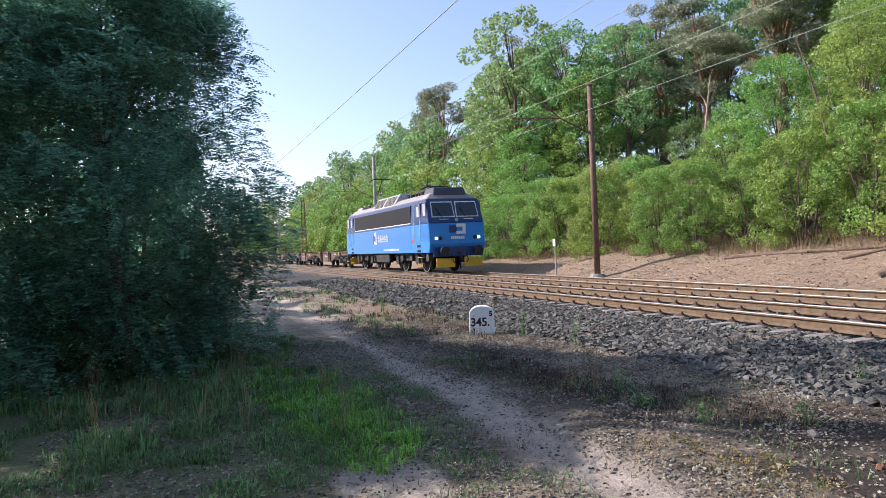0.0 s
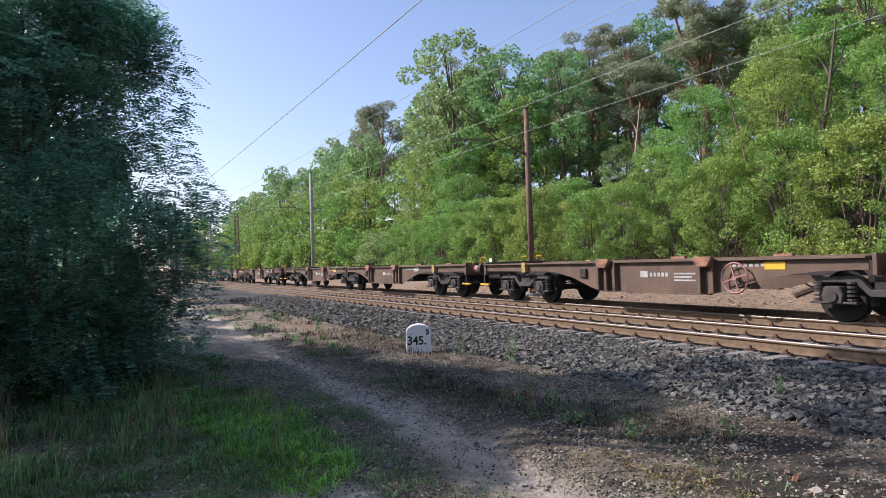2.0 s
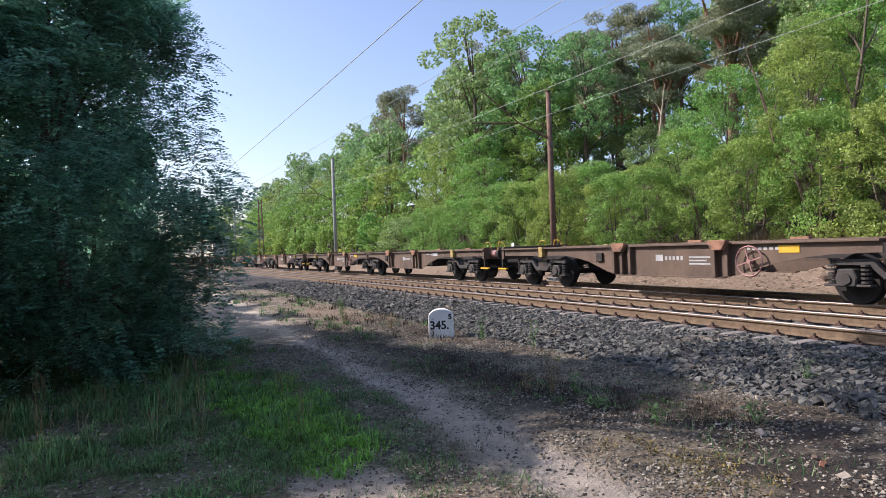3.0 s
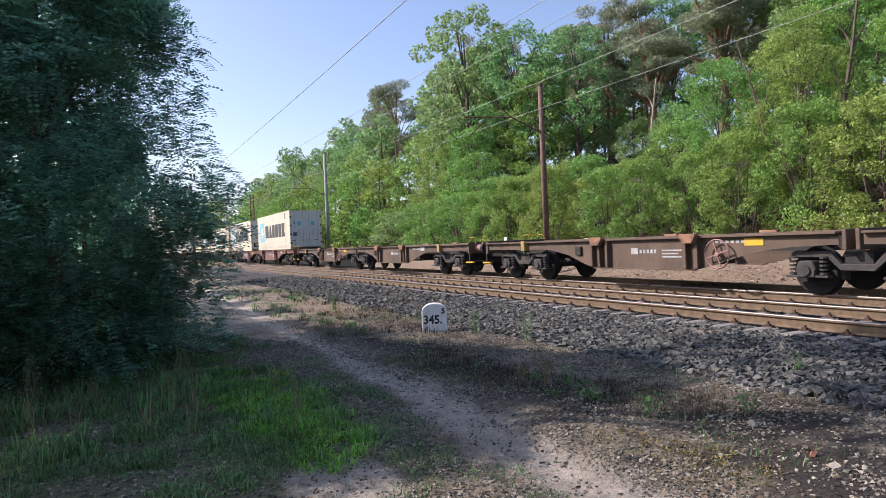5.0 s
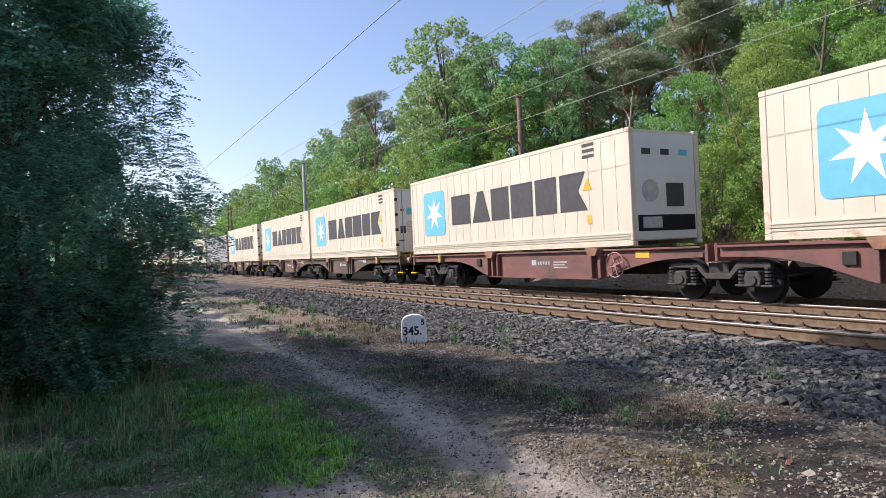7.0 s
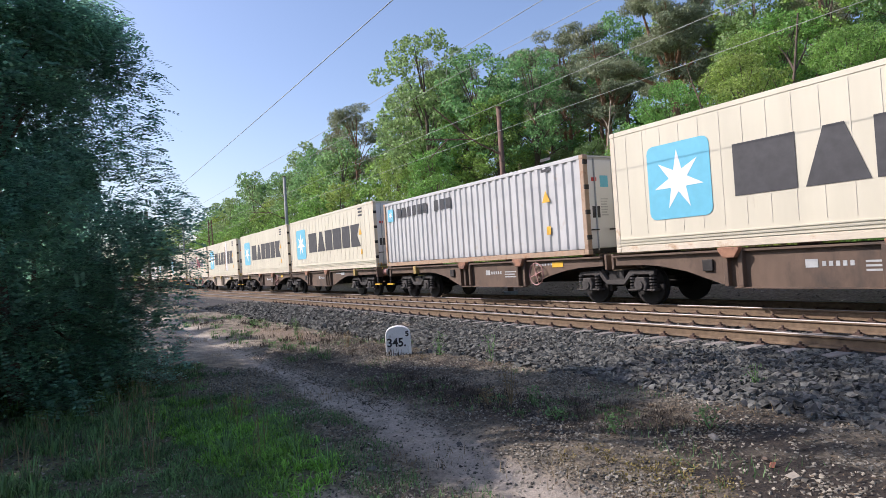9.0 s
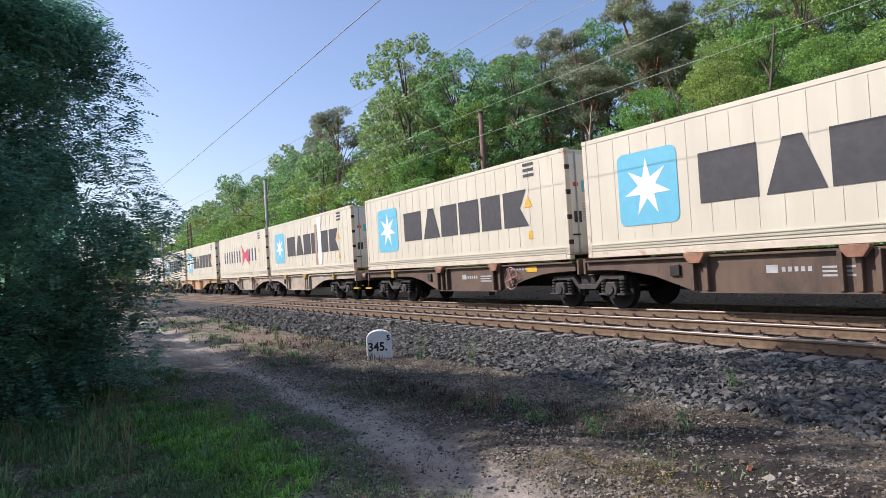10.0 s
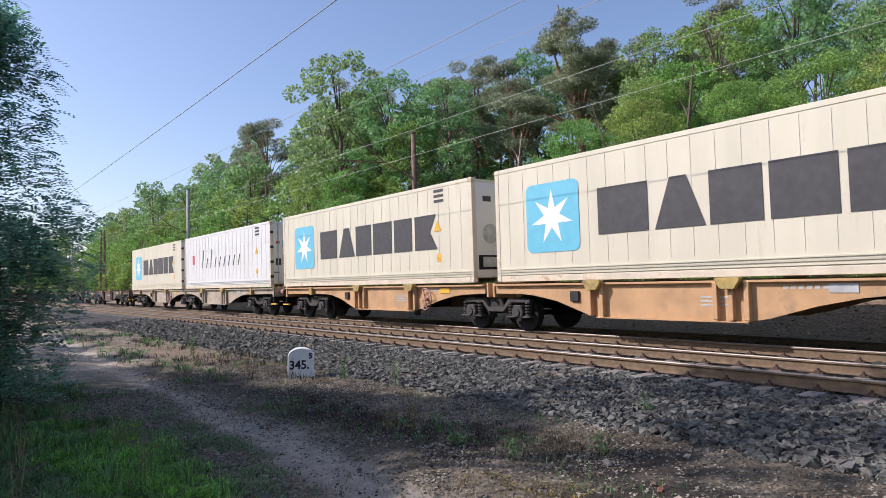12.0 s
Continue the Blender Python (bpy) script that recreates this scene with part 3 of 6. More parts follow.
        part("round_emblem", prismed(ring(-2.75, 1.62, 0.1, 14), "y", s * 1.484 - 0.004, s * 1.484 + 0.004), RED_PAINT, loco)
    for end, s in ((F, 1), (B, -1)):
        def fx(z):
            return end - s * (0.05 + (z - 2.6) * 0.35 / 0.98)
        for c in (-0.64, 0.64):
            bm = bmesh.new()
            quad(bm, [(fx(2.72) + s * 0.02, c - 0.61, 2.72), (fx(2.72) + s * 0.02, c + 0.61, 2.72), (fx(3.5) + s * 0.02, c + 0.57, 3.5), (fx(3.5) + s * 0.02, c - 0.57, 3.5)])
            w0 = part("windscreen_frame", bm, WHITE_PAINT, loco, "white windscreen surround")
            bm = bmesh.new()
            quad(bm, [(fx(2.77) + s * 0.035, c - 0.56, 2.77), (fx(2.77) + s * 0.035, c + 0.56, 2.77), (fx(3.45) + s * 0.035, c + 0.525, 3.45), (fx(3.45) + s * 0.035, c - 0.525, 3.45)])
            part("windscreen", bm, DARK_GLASS, w0, "dark reflecting windscreen")
            bm = bmesh.new()
            tube(bm, [(fx(2.72) + s * 0.05, c - 0.1, 2.72), (fx(3.2) + s * 0.06, c - 0.35, 3.2)], [0.012, 0.012], 4)
            part("wiper", bm, LOCO_BLACK, w0)
            part("headlamp", prismed(ring(c * 1.75, 1.70, 0.075, 14), "x", end + s * 0.06, end + s * 0.14), LAMP_GLOW if s > 0 else LAMP_OFF, loco, "lit round headlamp" if s > 0 else "")
            part("tail_lamp", prismed(ring(c * 1.45, 1.70, 0.095, 14), "x", end + s * 0.05, end + s * 0.13), LAMP_OFF, loco)
            part("buffer", prismed(ring(c * 1.37, 1.06, 0.24, 18), "x", end + s * 0.5, end + s * 0.58), DARK_STEEL, loco)
            part("buffer_shank", prismed(ring(c * 1.37, 1.06, 0.13, 12), "x", end, end + s * 0.5), DARK_STEEL, loco)
            part("pilot_plate", prismed([(c * 1.15 - 0.48, 0.28), (c * 1.15 + 0.48, 0.28), (c * 1.15 + 0.48, 0.70), (c * 1.15 - 0.48, 0.74)], "x", end + s * 0.18, end + s * 0.24), YELLOW_PAINT, loco, "yellow pilot plate", 0.01)
            part("hand_rail", boxes((end + s * 0.02, end + s * 0.05, c - 0.25, c + 0.25, 2.60, 2.63)), WHITE_PAINT, loco)
        part("top_lamp", prismed(ring(0, 2.58, 0.09, 14), "x", end + s * 0.0, end + s * 0.06), SHADE_GREY, loco)
        part("front_logo", prismed([(-0.05, 1.88), (0.45, 1.88), (0.45, 2.38), (-0.05, 2.38), (-0.05, 2.23), (0.28, 2.23), (0.28, 2.03), (-0.05, 2.03)], "x", end + s * 0.07, end + s * 0.075), WHITE_PAINT, loco, "white angular logo shape")
        part("front_logo_square", boxes((min(end + s * 0.06, end + s * 0.07), max(end + s * 0.06, end + s * 0.07), -0.42, -0.02, 1.95, 2.31)), LOCO_NAVY, loco)
        for k in range(7):
            part("number_bar", boxes((min(end + s * 0.125, end + s * 0.105), max(end + s * 0.125, end + s * 0.105), -0.36 + k * 0.105, -0.29 + k * 0.105, 1.64, 1.77)), WHITE_PAINT, loco)
        part("buffer_beam", boxes((min(end, end + s * 0.16), max(end, end + s * 0.16), -1.3, 1.3, 0.8, 1.28)), LOCO_NAVY, loco, "dark buffer beam", 0.02)
        bm = bmesh.new()
        tube(bm, [(end + s * 0.15, 0, 1.0), (end + s * 0.45, 0, 0.98), (end + s * 0.5, 0, 0.6)], [0.06, 0.05, 0.05], 6)
        for c in (-0.4, 0.4):
            tube(bm, [(end + s * 0.16, c, 0.95), (end + s * 0.35, c, 0.6), (end + s * 0.3, c * 0.8, 0.5)], [0.025] * 3, 6)
        part("coupling", bm, DARK_STEEL, loco)
    # roof gear
    part("roof_hood", hull(0, [(zt + 0.2, 0.92, -1.1, -2.5), (zt + 0.66, 0.80, -1.2, -2.4)]), LOCO_DARK, loco, "dark slate roof hood behind the cab", 0.03)
    part("roof_hood", hull(0, [(zt + 0.35, 0.85, -14.45, -15.82), (zt + 0.6, 0.72, -14.5, -15.72)]), LOCO_GREY, loco, "", 0.03)
    part("vent_housing", prismed([(-1.33, zt + 0.07), (1.33, zt + 0.07), (0.88, zt + 0.76), (-0.88, zt + 0.76)], "x", -10.3, -6.1), SHADE_GREY, loco, "pale louvre housing", 0.02)
    for s in (-1, 1):
        for xa, xb in ((-10.1, -8.35), (-8.05, -6.3)):
            bm = bmesh.new()
            quad(bm, [(xa, s * 1.28, zt + 0.17), (xb, s * 1.28, zt + 0.17), (xb, s * 0.95, zt + 0.69), (xa, s * 0.95, zt + 0.69)])
            lv = part("roof_louvre", bm, LOCO_BLACK, loco, "dark louvre")
            bm = bmesh.new()
            for i in range(8):
                t = (i + 0.5) / 8
                box(bm, xa, xb, s * (1.285 - 0.33 * t) - 0.01, s * (1.285 - 0.33 * t) + 0.01, zt + 0.17 + 0.52 * t, zt + 0.195 + 0.52 * t)
            part("louvre_slats", bm, LOCO_GREY, lv)
    for px, up in ((-12.6, True), (-4.2, False)):
        pan = new("pantograph")
        pan.parent = loco
        bm = bmesh.new()
        for c in (-0.55, 0.55):
            tube(bm, [(px - 0.9, c, zt + 0.62), (px + 0.9, c, zt + 0.62)], [0.035, 0.035], 6)
            for e in (-0.8, 0.8):
                tube(bm, [(px + e, c, zt + 0.42), (px + e, c, zt + 0.62)], [0.06, 0.06], 8)
        part("base_frame", bm, DARK_STEEL, pan)
        bm = bmesh.new()
        if up:
            tube(bm, [(px + 0.8, 0, zt + 0.66), (px - 0.75, 0, zt + 1.35)], [0.05, 0.04], 6)
            tube(bm, [(px - 0.75, 0, zt + 1.35), (px + 0.45, 0, zt + 2.25)], [0.04, 0.03], 6)
        else:
            tube(bm, [(px - 1.0, -0.3, zt + 0.7), (px + 1.3, -0.3, zt + 0.8)], [0.04, 0.03], 6)
            tube(bm, [(px - 1.0, 0.3, zt + 0.7), (px + 1.3, 0.3, zt + 0.8)], [0.04, 0.03], 6)
        part("arm", bm, DARK_STEEL, pan)
        hx, hz = (px + 0.45, zt + 2.27) if up else (px + 1.3, zt + 0.85)
        bm = bmesh.new()
        for e in (-0.18, 0.18):
            tube(bm, [(hx + e, -0.8, hz - 0.12), (hx + e, -0.55, hz), (hx + e, 0.55, hz), (hx + e, 0.8, hz - 0.12)], [0.025] * 4, 6)
        part("contact_head", bm, DARK_STEEL, pan)
    bm = bmesh.new()
    for i in range(10):
        x = -2.9 - i * 0.42
        tube(bm, [(x, -0.45, zt + 0.45), (x, -0.45, zt + 0.66)], [0.06, 0.06], 8)
        tube(bm, [(x, 0.45, zt + 0.45), (x, 0.45, zt + 0.66)], [0.06, 0.06], 8)
    tube(bm, [(-2.6, -0.45, zt + 0.68), (-7.0, -0.45, zt + 0.68)], [0.025, 0.025], 5)
    tube(bm, [(-2.6, 0.45, zt + 0.68), (-7.0, 0.45, zt + 0.68)], [0.025, 0.025], 5)
    part("roof_busbar", bm, DARK_STEEL, loco, "dark roof insulators and busbars")
    # running gear
    for c in (-4.25, -12.55):
        bogie = new("bogie")
        bogie.parent = loco
        for s in (-1, 1):
            part("bogie_frame", prismed([(c - 2.3, 0.75), (c - 1.6, 0.95), (c - 0.7, 0.62), (c + 0.7, 0.62), (c + 1.6, 0.95), (c + 2.3, 0.75), (c + 2.3, 0.9), (c + 1.7, 1.05), (c - 1.7, 1.05), (c - 2.3, 0.9)], "y", s * 1.12 - 0.06, s * 1.12 + 0.06), DARK_STEEL, bogie)
            for e in (-1.6, 1.6):
                part("axle_box", boxes((c + e - 0.2, c + e + 0.2, s * 1.15 - 0.15, s * 1.15 + 0.15, 0.42, 0.85)), DARK_STEEL, bogie, bevel=0.03)
                for q in (-0.38, 0.38):
                    bm = bmesh.new()
                    prism(bm, ring(c + e + q, s * 1.16, 0.09, 10), "z", 0.5, 0.85)
                    part("spring", bm, BOGIE_STEEL_SHADED, bogie)
                part("brake_cylinder", prismed(ring(c + e * 0.45, 0.75, 0.16, 12), "y", s * 1.2 - 0.12, s * 1.2 + 0.12), BOGIE_STEEL_SHADED, bogie)
                part("sand_pipe", boxes((c + e * 1.42 - 0.03, c + e * 1.42 + 0.03, s * 0.8 - 0.03, s * 0.8 + 0.03, 0.12, 0.9)), BOGIE_STEEL_SHADED, bogie)
        for e in (-1.6, 1.6):
            wheelset(bogie, c + e, 0.61)
    for s in (-1, 1):
        part("battery_box", boxes((-9.7, -7.1, s * 1.25 - 0.12, s * 1.25 + 0.12, 0.5, 1.0)), DARK_STEEL, loco, "", 0.02)
        part("air_tank", prismed(ring(-0.9 if s < 0 else -15.9, 0.78, 0.2, 14), "y", s * 1.3 - 0.12, s * 1.3 + 0.12), BOGIE_STEEL_SHADED, loco)
    return on_train(loco, -28.5)


WAGON_BROWN = mat("brown_wagon_paint", (0.125, 0.082, 0.054), 0.7, 0, 0.3, 2, bump=0.1, stain=(0.05, 0.036, 0.027), stain_amount=0.45, stain_scale=1.2, stretch=(1, 1, 0.5))
WAGON_RED = mat("dusty_red_wagon_paint", (0.20, 0.085, 0.068), 0.65, 0, 0.22, 2, bump=0.1, stain=(0.08, 0.055, 0.045), stain_amount=0.5, stain_scale=1.0)
WAGON_TAN = mat("dusty_beige_wagon_paint", (0.40, 0.33, 0.25), 0.7, 0, 0.18, 2, stain=(0.24, 0.17, 0.12), stain_amount=0.45, stain_scale=1.2)
WAGON_ORANGE = mat("faded_orange_wagon_paint", (0.50, 0.30, 0.145), 0.65, 0, 0.2, 2, stain=(0.33, 0.21, 0.12), stain_amount=0.45, stain_scale=1.5)
SPIGOT = mat("dull_yellow_paint", (0.42, 0.30, 0.09), 0.6, 0, 0.3, 8, stain=(0.2, 0.14, 0.07), stain_amount=0.5, stain_scale=6)
RUST_PAD = mat("rusty_spigot_head", (0.30, 0.15, 0.085), 0.75, 0, 0.3, 6, stain=(0.12, 0.07, 0.05), stain_amount=0.5, stain_scale=5)
PINK_STEEL = mat("faded_red_buffer_casing", (0.36, 0.19, 0.165), 0.65, 0, 0.2, 5)


def bogie_y25(parent, x):
    b = new("bogie")
    b.parent = parent
    for s in (-1, 1):
        y = s * 1.0
        part("side_frame", prismed([(x - 1.25, 0.72), (x - 0.55, 0.72), (x - 0.3, 0.48), (x + 0.3, 0.48), (x + 0.55, 0.72), (x + 1.25, 0.72), (x + 1.25, 0.82), (x + 0.5, 0.84), (x + 0.28, 0.60), (x - 0.28, 0.60), (x - 0.5, 0.84), (x - 1.25, 0.82)], "y", y - 0.06, y + 0.06), BOGIE_STEEL_SHADED, b, bevel=0.01)
        for e in (-0.9, 0.9):
            bx = part("axle_box", prismed([(x + e - 0.17, 0.34), (x + e + 0.17, 0.34), (x + e + 0.2, 0.5), (x + e + 0.14, 0.66), (x + e - 0.14, 0.66), (x + e - 0.2, 0.5)], "y", y + s * 0.06 - 0.11, y + s * 0.06 + 0.11), BOGIE_STEEL_SHADED, b, bevel=0.02)
            part("axle_cover", prismed(ring(x + e, 0.48, 0.1, 12), "y", min(y + s * 0.16, y + s * 0.2), max(y + s * 0.16, y + s * 0.2)), BOGIE_STEEL_SHADED, bx)
            for q in (-0.3, 0.3):
                bm = bmesh.new()
                for i in range(5):
                    prism(bm, ring(x + e + q, y + s * 0.05, 0.085, 10), "z", 0.40 + i * 0.075, 0.44 + i * 0.075)
                part("coil_spring", bm, BOGIE_STEEL_SHADED, b)
            part("spring_seat", boxes((x + e - 0.42, x + e + 0.42, y + s * 0.05 - 0.1, y + s * 0.05 + 0.1, 0.34, 0.385)), BOGIE_STEEL_SHADED, b, bevel=0.01)
            part("brake_block", boxes((x + e * 0.44 - 0.05, x + e * 0.44 + 0.05, s * 0.75 - 0.07, s * 0.75 + 0.07, 0.3, 0.62)), DARK_STEEL, b)
    part("bolster", boxes((x - 0.25, x + 0.25, -1.0, 1.0, 0.6, 0.82)), DARK_STEEL, b)
    for e in (-0.9, 0.9):
        wheelset(b, x + e, 0.45)
    return b


def build_wagon(paint, label, length=26.39, word=True):
    wg = empty("container_wagon", label, "flat wagon", "container wagons")
    half = length / 2
    pivots = (-2.65, -half, -length + 2.65)
    zt = 1.20
    for k in (0, 1):
        a, b = (-0.62, -half + 0.22) if k == 0 else (-half - 0.22, -length + 0.62)
        deep = 0.45
        p0, p1 = ((a - 3.4, b + 0.9) if k == 0 else (a - 0.9, b + 3.4))
        e0, e1 = (-6.3, -9.7 - (length - 26.39) / 2) if k == 0 else (-length + 9.7 + (length - 26.39) / 2, -length + 6.3)
        frame_ = new("platform")
        frame_.parent = wg
        for s in (-1, 1):
            y = s * 1.20
            w0, w1 = p0 - e0, e1 - p1
            pts = [(a, zt - 0.03), (a, zt - 0.24), (p0, zt - 0.27), (p0 - w0 * 0.2, zt - 0.32), (p0 - w0 * 0.5, zt - 0.46), (e0 + w0 * 0.15, deep + 0.06), (e0, deep), (e1, deep), (e1 - w1 * 0.15, deep + 0.06), (p1 + w1 * 0.5, zt - 0.42), (p1 + w1 * 0.2, zt - 0.29), (p1, zt - 0.25), (b, zt - 0.24), (b, zt - 0.03)]
            part("side_beam", prismed(pts, "y", y - 0.012, y + 0.012), paint, frame_)
            part("top_flange", boxes((b, a, y - 0.10, y + 0.10, zt - 0.045, zt)), paint, frame_, bevel=0.006)
            part("bottom_flange", prismed([(e0, deep), (e1, deep), (e1, deep - 0.025), (e0, deep - 0.025)], "y", y - 0.09, y + 0.09), paint, frame_)
            mid = (e0 + e1) / 2
            for rx in ((e1 - 0.15, e1 + 0.18, e0 - 0.6, e0 - 0.3, e0) if k == 0 else (e0 + 0.15, e0 - 0.18, e1 + 0.6, e1 + 0.3, e1)):
                part("rib", boxes((rx - 0.05, rx + 0.05, min(y, y + s * 0.13), max(y, y + s * 0.13), deep + 0.02, zt - 0.03)), paint, frame_, bevel=0.01)
            for rx in ((e1, e0 - 0.3) if k == 0 else (e0, e1 + 0.3)):
                part("spigot_pad", prismed([(rx - 0.24, zt + 0.055), (rx - 0.24, zt + 0.0), (rx - 0.13, zt - 0.16), (rx + 0.13, zt - 0.16), (rx + 0.24, zt + 0.0), (rx + 0.24, zt + 0.055)], "y", min(y + s * 0.102, y + s * 0.24), max(y + s * 0.102, y + s * 0.24)), SPIGOT if paint in (WAGON_TAN, WAGON_ORANGE) else RUST_PAD, frame_, "projecting container spigot head", 0.01)
            part("spigot_bracket", boxes(((a - 2.4 if k == 0 else b + 2.4) - 0.10, (a - 2.4 if k == 0 else b + 2.4) + 0.10, min(y, y + s * 0.14), max(y, y + s * 0.14), zt - 0.28, zt + 0.02)), SPIGOT, frame_, "dull yellow container spigot bracket", 0.01)
            if word:
                part("logo_square", boxes((mid - 0.28, mid - 0.05, y + s * 0.014 - 0.004, y + s * 0.014 + 0.004, 0.80, 0.95)), SHADE_GREY, frame_)
                for q in range(5):
                    part("word_bar", boxes((mid + 0.02 + q * 0.12, mid + 0.09 + q * 0.12, y + s * 0.014 - 0.004, y + s * 0.014 + 0.004, 0.82, 0.91)), SHADE_GREY, frame_)
            nx = e0 + 1.55
            part("notice_plate", boxes((nx - 0.22, nx + 0.22, y + s * 0.02 - 0.006, y + s * 0.02 + 0.006, 0.97, 1.12)), YELLOW_PAINT if k == 1 else SHADE_GREY, frame_, "small painted notice plate")
            sx = e1
            part("document_box", boxes((sx - 0.75, sx - 0.5, min(y + s * 0.013, y + s * 0.07), max(y + s * 0.013, y + s * 0.07), 0.78, 1.02)), DARK_STEEL, frame_, "dark document holder", 0.01)
            part("stencil_text", boxes(*[(mid + 0.75, mid + 1.35 - 0.1 * (q % 2), y + s * 0.014 - 0.004, y + s * 0.014 + 0.004, 0.72 + q * 0.075, 0.755 + q * 0.075) for q in range(3)]), SHADE_GREY, frame_)
            for q in range(6):
                part("number_bar", boxes((mid + 2.3 + q * 0.13, mid + 2.38 + q * 0.13, y + s * 0.014 - 0.004, y + s * 0.014 + 0.004, 1.03, 1.09)), SHADE_GREY, frame_)
            if k == 1:
                hb, yw = e0 + 0.72, y + s * 0.12
                bm = bmesh.new()
                sweep = [[bm.verts.new((hb + (0.31 + 0.02 * math.cos(v)) * math.cos(u), yw + 0.02 * math.sin(v), 0.80 + (0.31 + 0.02 * math.cos(v)) * math.sin(u)))
                          for v in (0, 1.571, 3.142, 4.712)] for u in [2 * math.pi * i / 20 for i in range(20)]]
                for i in range(20):
                    for j in range(4):
                        bm.faces.new((sweep[i][j], sweep[(i + 1) % 20][j], sweep[(i + 1) % 20][(j + 1) % 4], sweep[i][(j + 1) % 4]))
                wheel_ = part("brake_handwheel", bm, PINK_STEEL, frame_, "faded red spoked brake handwheel")
                bm = bmesh.new()
                tube(bm, [(hb, y, 0.80), (hb, y + s * 0.14, 0.80)], [0.05, 0.05], 8)
                part("hub", bm, PINK_STEEL, wheel_)
                for p in ring(hb, 0.80, 0.31, 4, 0.3):
                    bm = bmesh.new()
                    tube(bm, [(hb, yw, 0.80), (p[0], yw, p[1])], [0.018, 0.014], 4)
                    part("spoke", bm, PINK_STEEL, wheel_)
        for i in range(7):
            x = a + (b - a) * (i + 0.5) / 7
            part("cross_member", boxes((x - 0.08, x + 0.08, -1.19, 1.19, zt - 0.22, zt - 0.06)), DARK_STEEL, frame_)
        part("centre_sill", boxes((b, a, -0.25, 0.25, 0.82, zt - 0.1)), DARK_STEEL, frame_)
        part("brake_gear", boxes((e1 + 0.3, e0 - 0.3, -0.5, 0.5, deep + 0.05, 0.82)), DARK_STEEL, frame_)
    for end, s in ((-0.62, 1), (-length + 0.62, -1)):
        part("headstock", boxes((min(end, end - s * 0.12), max(end, end - s * 0.12), -1.25, 1.25, zt - 0.36, zt + 0.06)), paint, wg, bevel=0.01)
        for c in (-0.87, 0.87):
            bf = part("buffer_casing", prismed(ring(c, 1.04, 0.13, 14), "x", min(end, end + s * 0.36), max(end, end + s * 0.36)), PINK_STEEL, wg, "faded red buffer casing")
            part("buffer_head", prismed(ring(c, 1.04, 0.22, 16), "x", min(end + s * 0.56, end + s * 0.62), max(end + s * 0.56, end + s * 0.62)), DARK_STEEL, bf)
            part("buffer_shank", prismed(ring(c, 1.04, 0.09, 12), "x", min(end + s * 0.36, end + s * 0.56), max(end + s * 0.36, end + s * 0.56)), DARK_STEEL, bf)
            bm = bmesh.new()
            tube(bm, [(end - s * 0.1, c * 1.35, zt + 0.05), (end + s * 0.02, c * 1.35, zt + 0.22), (end + s * 0.3, c * 1.35, zt + 0.24), (end + s * 0.4, c * 1.35, zt - 0.02)], [0.014] * 4, 5)
            part("hand_rail", bm, YELLOW_PAINT, wg, "yellow shunter's handrail")
            st = part("step_hanger", boxes((end - 0.05, end + 0.0, c * 1.4 - 0.02, c * 1.4 + 0.02, 0.55, zt - 0.1)), DARK_STEEL, wg)
            part("step_bar", boxes((end - 0.25, end + 0.25, c * 1.4 - 0.05, c * 1.4 + 0.05, 0.5, 0.55)), YELLOW_PAINT, st, "yellow shunter's step")
            bm = bmesh.new()
            tube(bm, [(end + s * 0.02, c * 0.5, 0.85), (end + s * 0.2, c * 0.45, 0.55), (end + s * 0.55, c * 0.42, 0.52)], [0.028] * 3, 6)
            part("brake_hose", bm, LOCO_BLACK, wg)
        part("coupling_hook", boxes((min(end, end + s * 0.5), max(end, end + s * 0.5), -0.06, 0.06, 0.95, 1.1)), DARK_STEEL, wg)
    part("articulation", boxes((-half - 0.35, -half + 0.35, -0.45, 0.45, 0.82, 1.12), (-half - 0.16, -half - 0.08, -1.22, 1.22, 0.86, 1.24), (-half + 0.08, -half + 0.16, -1.22, 1.22, 0.86, 1.24)), paint, wg, bevel=0.01)
    for p in pivots:
        bogie_y25(wg, p)
    return wg


# containers
REEFER_WHITE = mat("cream_white_container_paint", (0.61, 0.57, 0.435), 0.5, 0, 0.08, 1.2, stain=(0.43, 0.37, 0.27), stain_amount=0.39, stain_scale=1.6, stretch=(1.6, 1, 0.3))
REEFER_COLD = mat("white_container_paint", (0.64, 0.64, 0.62), 0.45, 0, 0.05, 1.2, stain=(0.55, 0.52, 0.46), stain_amount=0.34, stain_scale=1.1)
BOX_GREY = mat("pale_grey_container_paint", (0.50, 0.50, 0.48), 0.55, 0, 0.10, 1.5, stain=(0.42, 0.33, 0.22), stain_amount=0.37, stain_scale=1.6)
CREAM_TRIM = mat("weathered_cream_trim", (0.62, 0.55, 0.42), 0.6, 0, 0.15, 3, stain=(0.40, 0.25, 0.13), stain_amount=0.42, stain_scale=3)
SEAM = mat("shallow_seam_paint", (0.66, 0.61, 0.51), 0.6)
RUST_TRIM = mat("rusty_corner_post", (0.42, 0.30, 0.20), 0.7, 0, 0.25, 4, stain=(0.28, 0.15, 0.08), stain_amount=0.5, stain_scale=4)
LETTER_GREY = mat("charcoal_lettering", (0.046, 0.046, 0.048), 0.6)
SKY_BLUE = mat("sky_blue_panel", (0.13, 0.46, 0.60), 0.5, 0, 0.06)
NAVY_LETTER = mat("dark_blue_lettering", (0.06, 0.07, 0.13), 0.6)
CRIMSON = mat("crimson_panel", (0.55, 0.05, 0.09), 0.5)
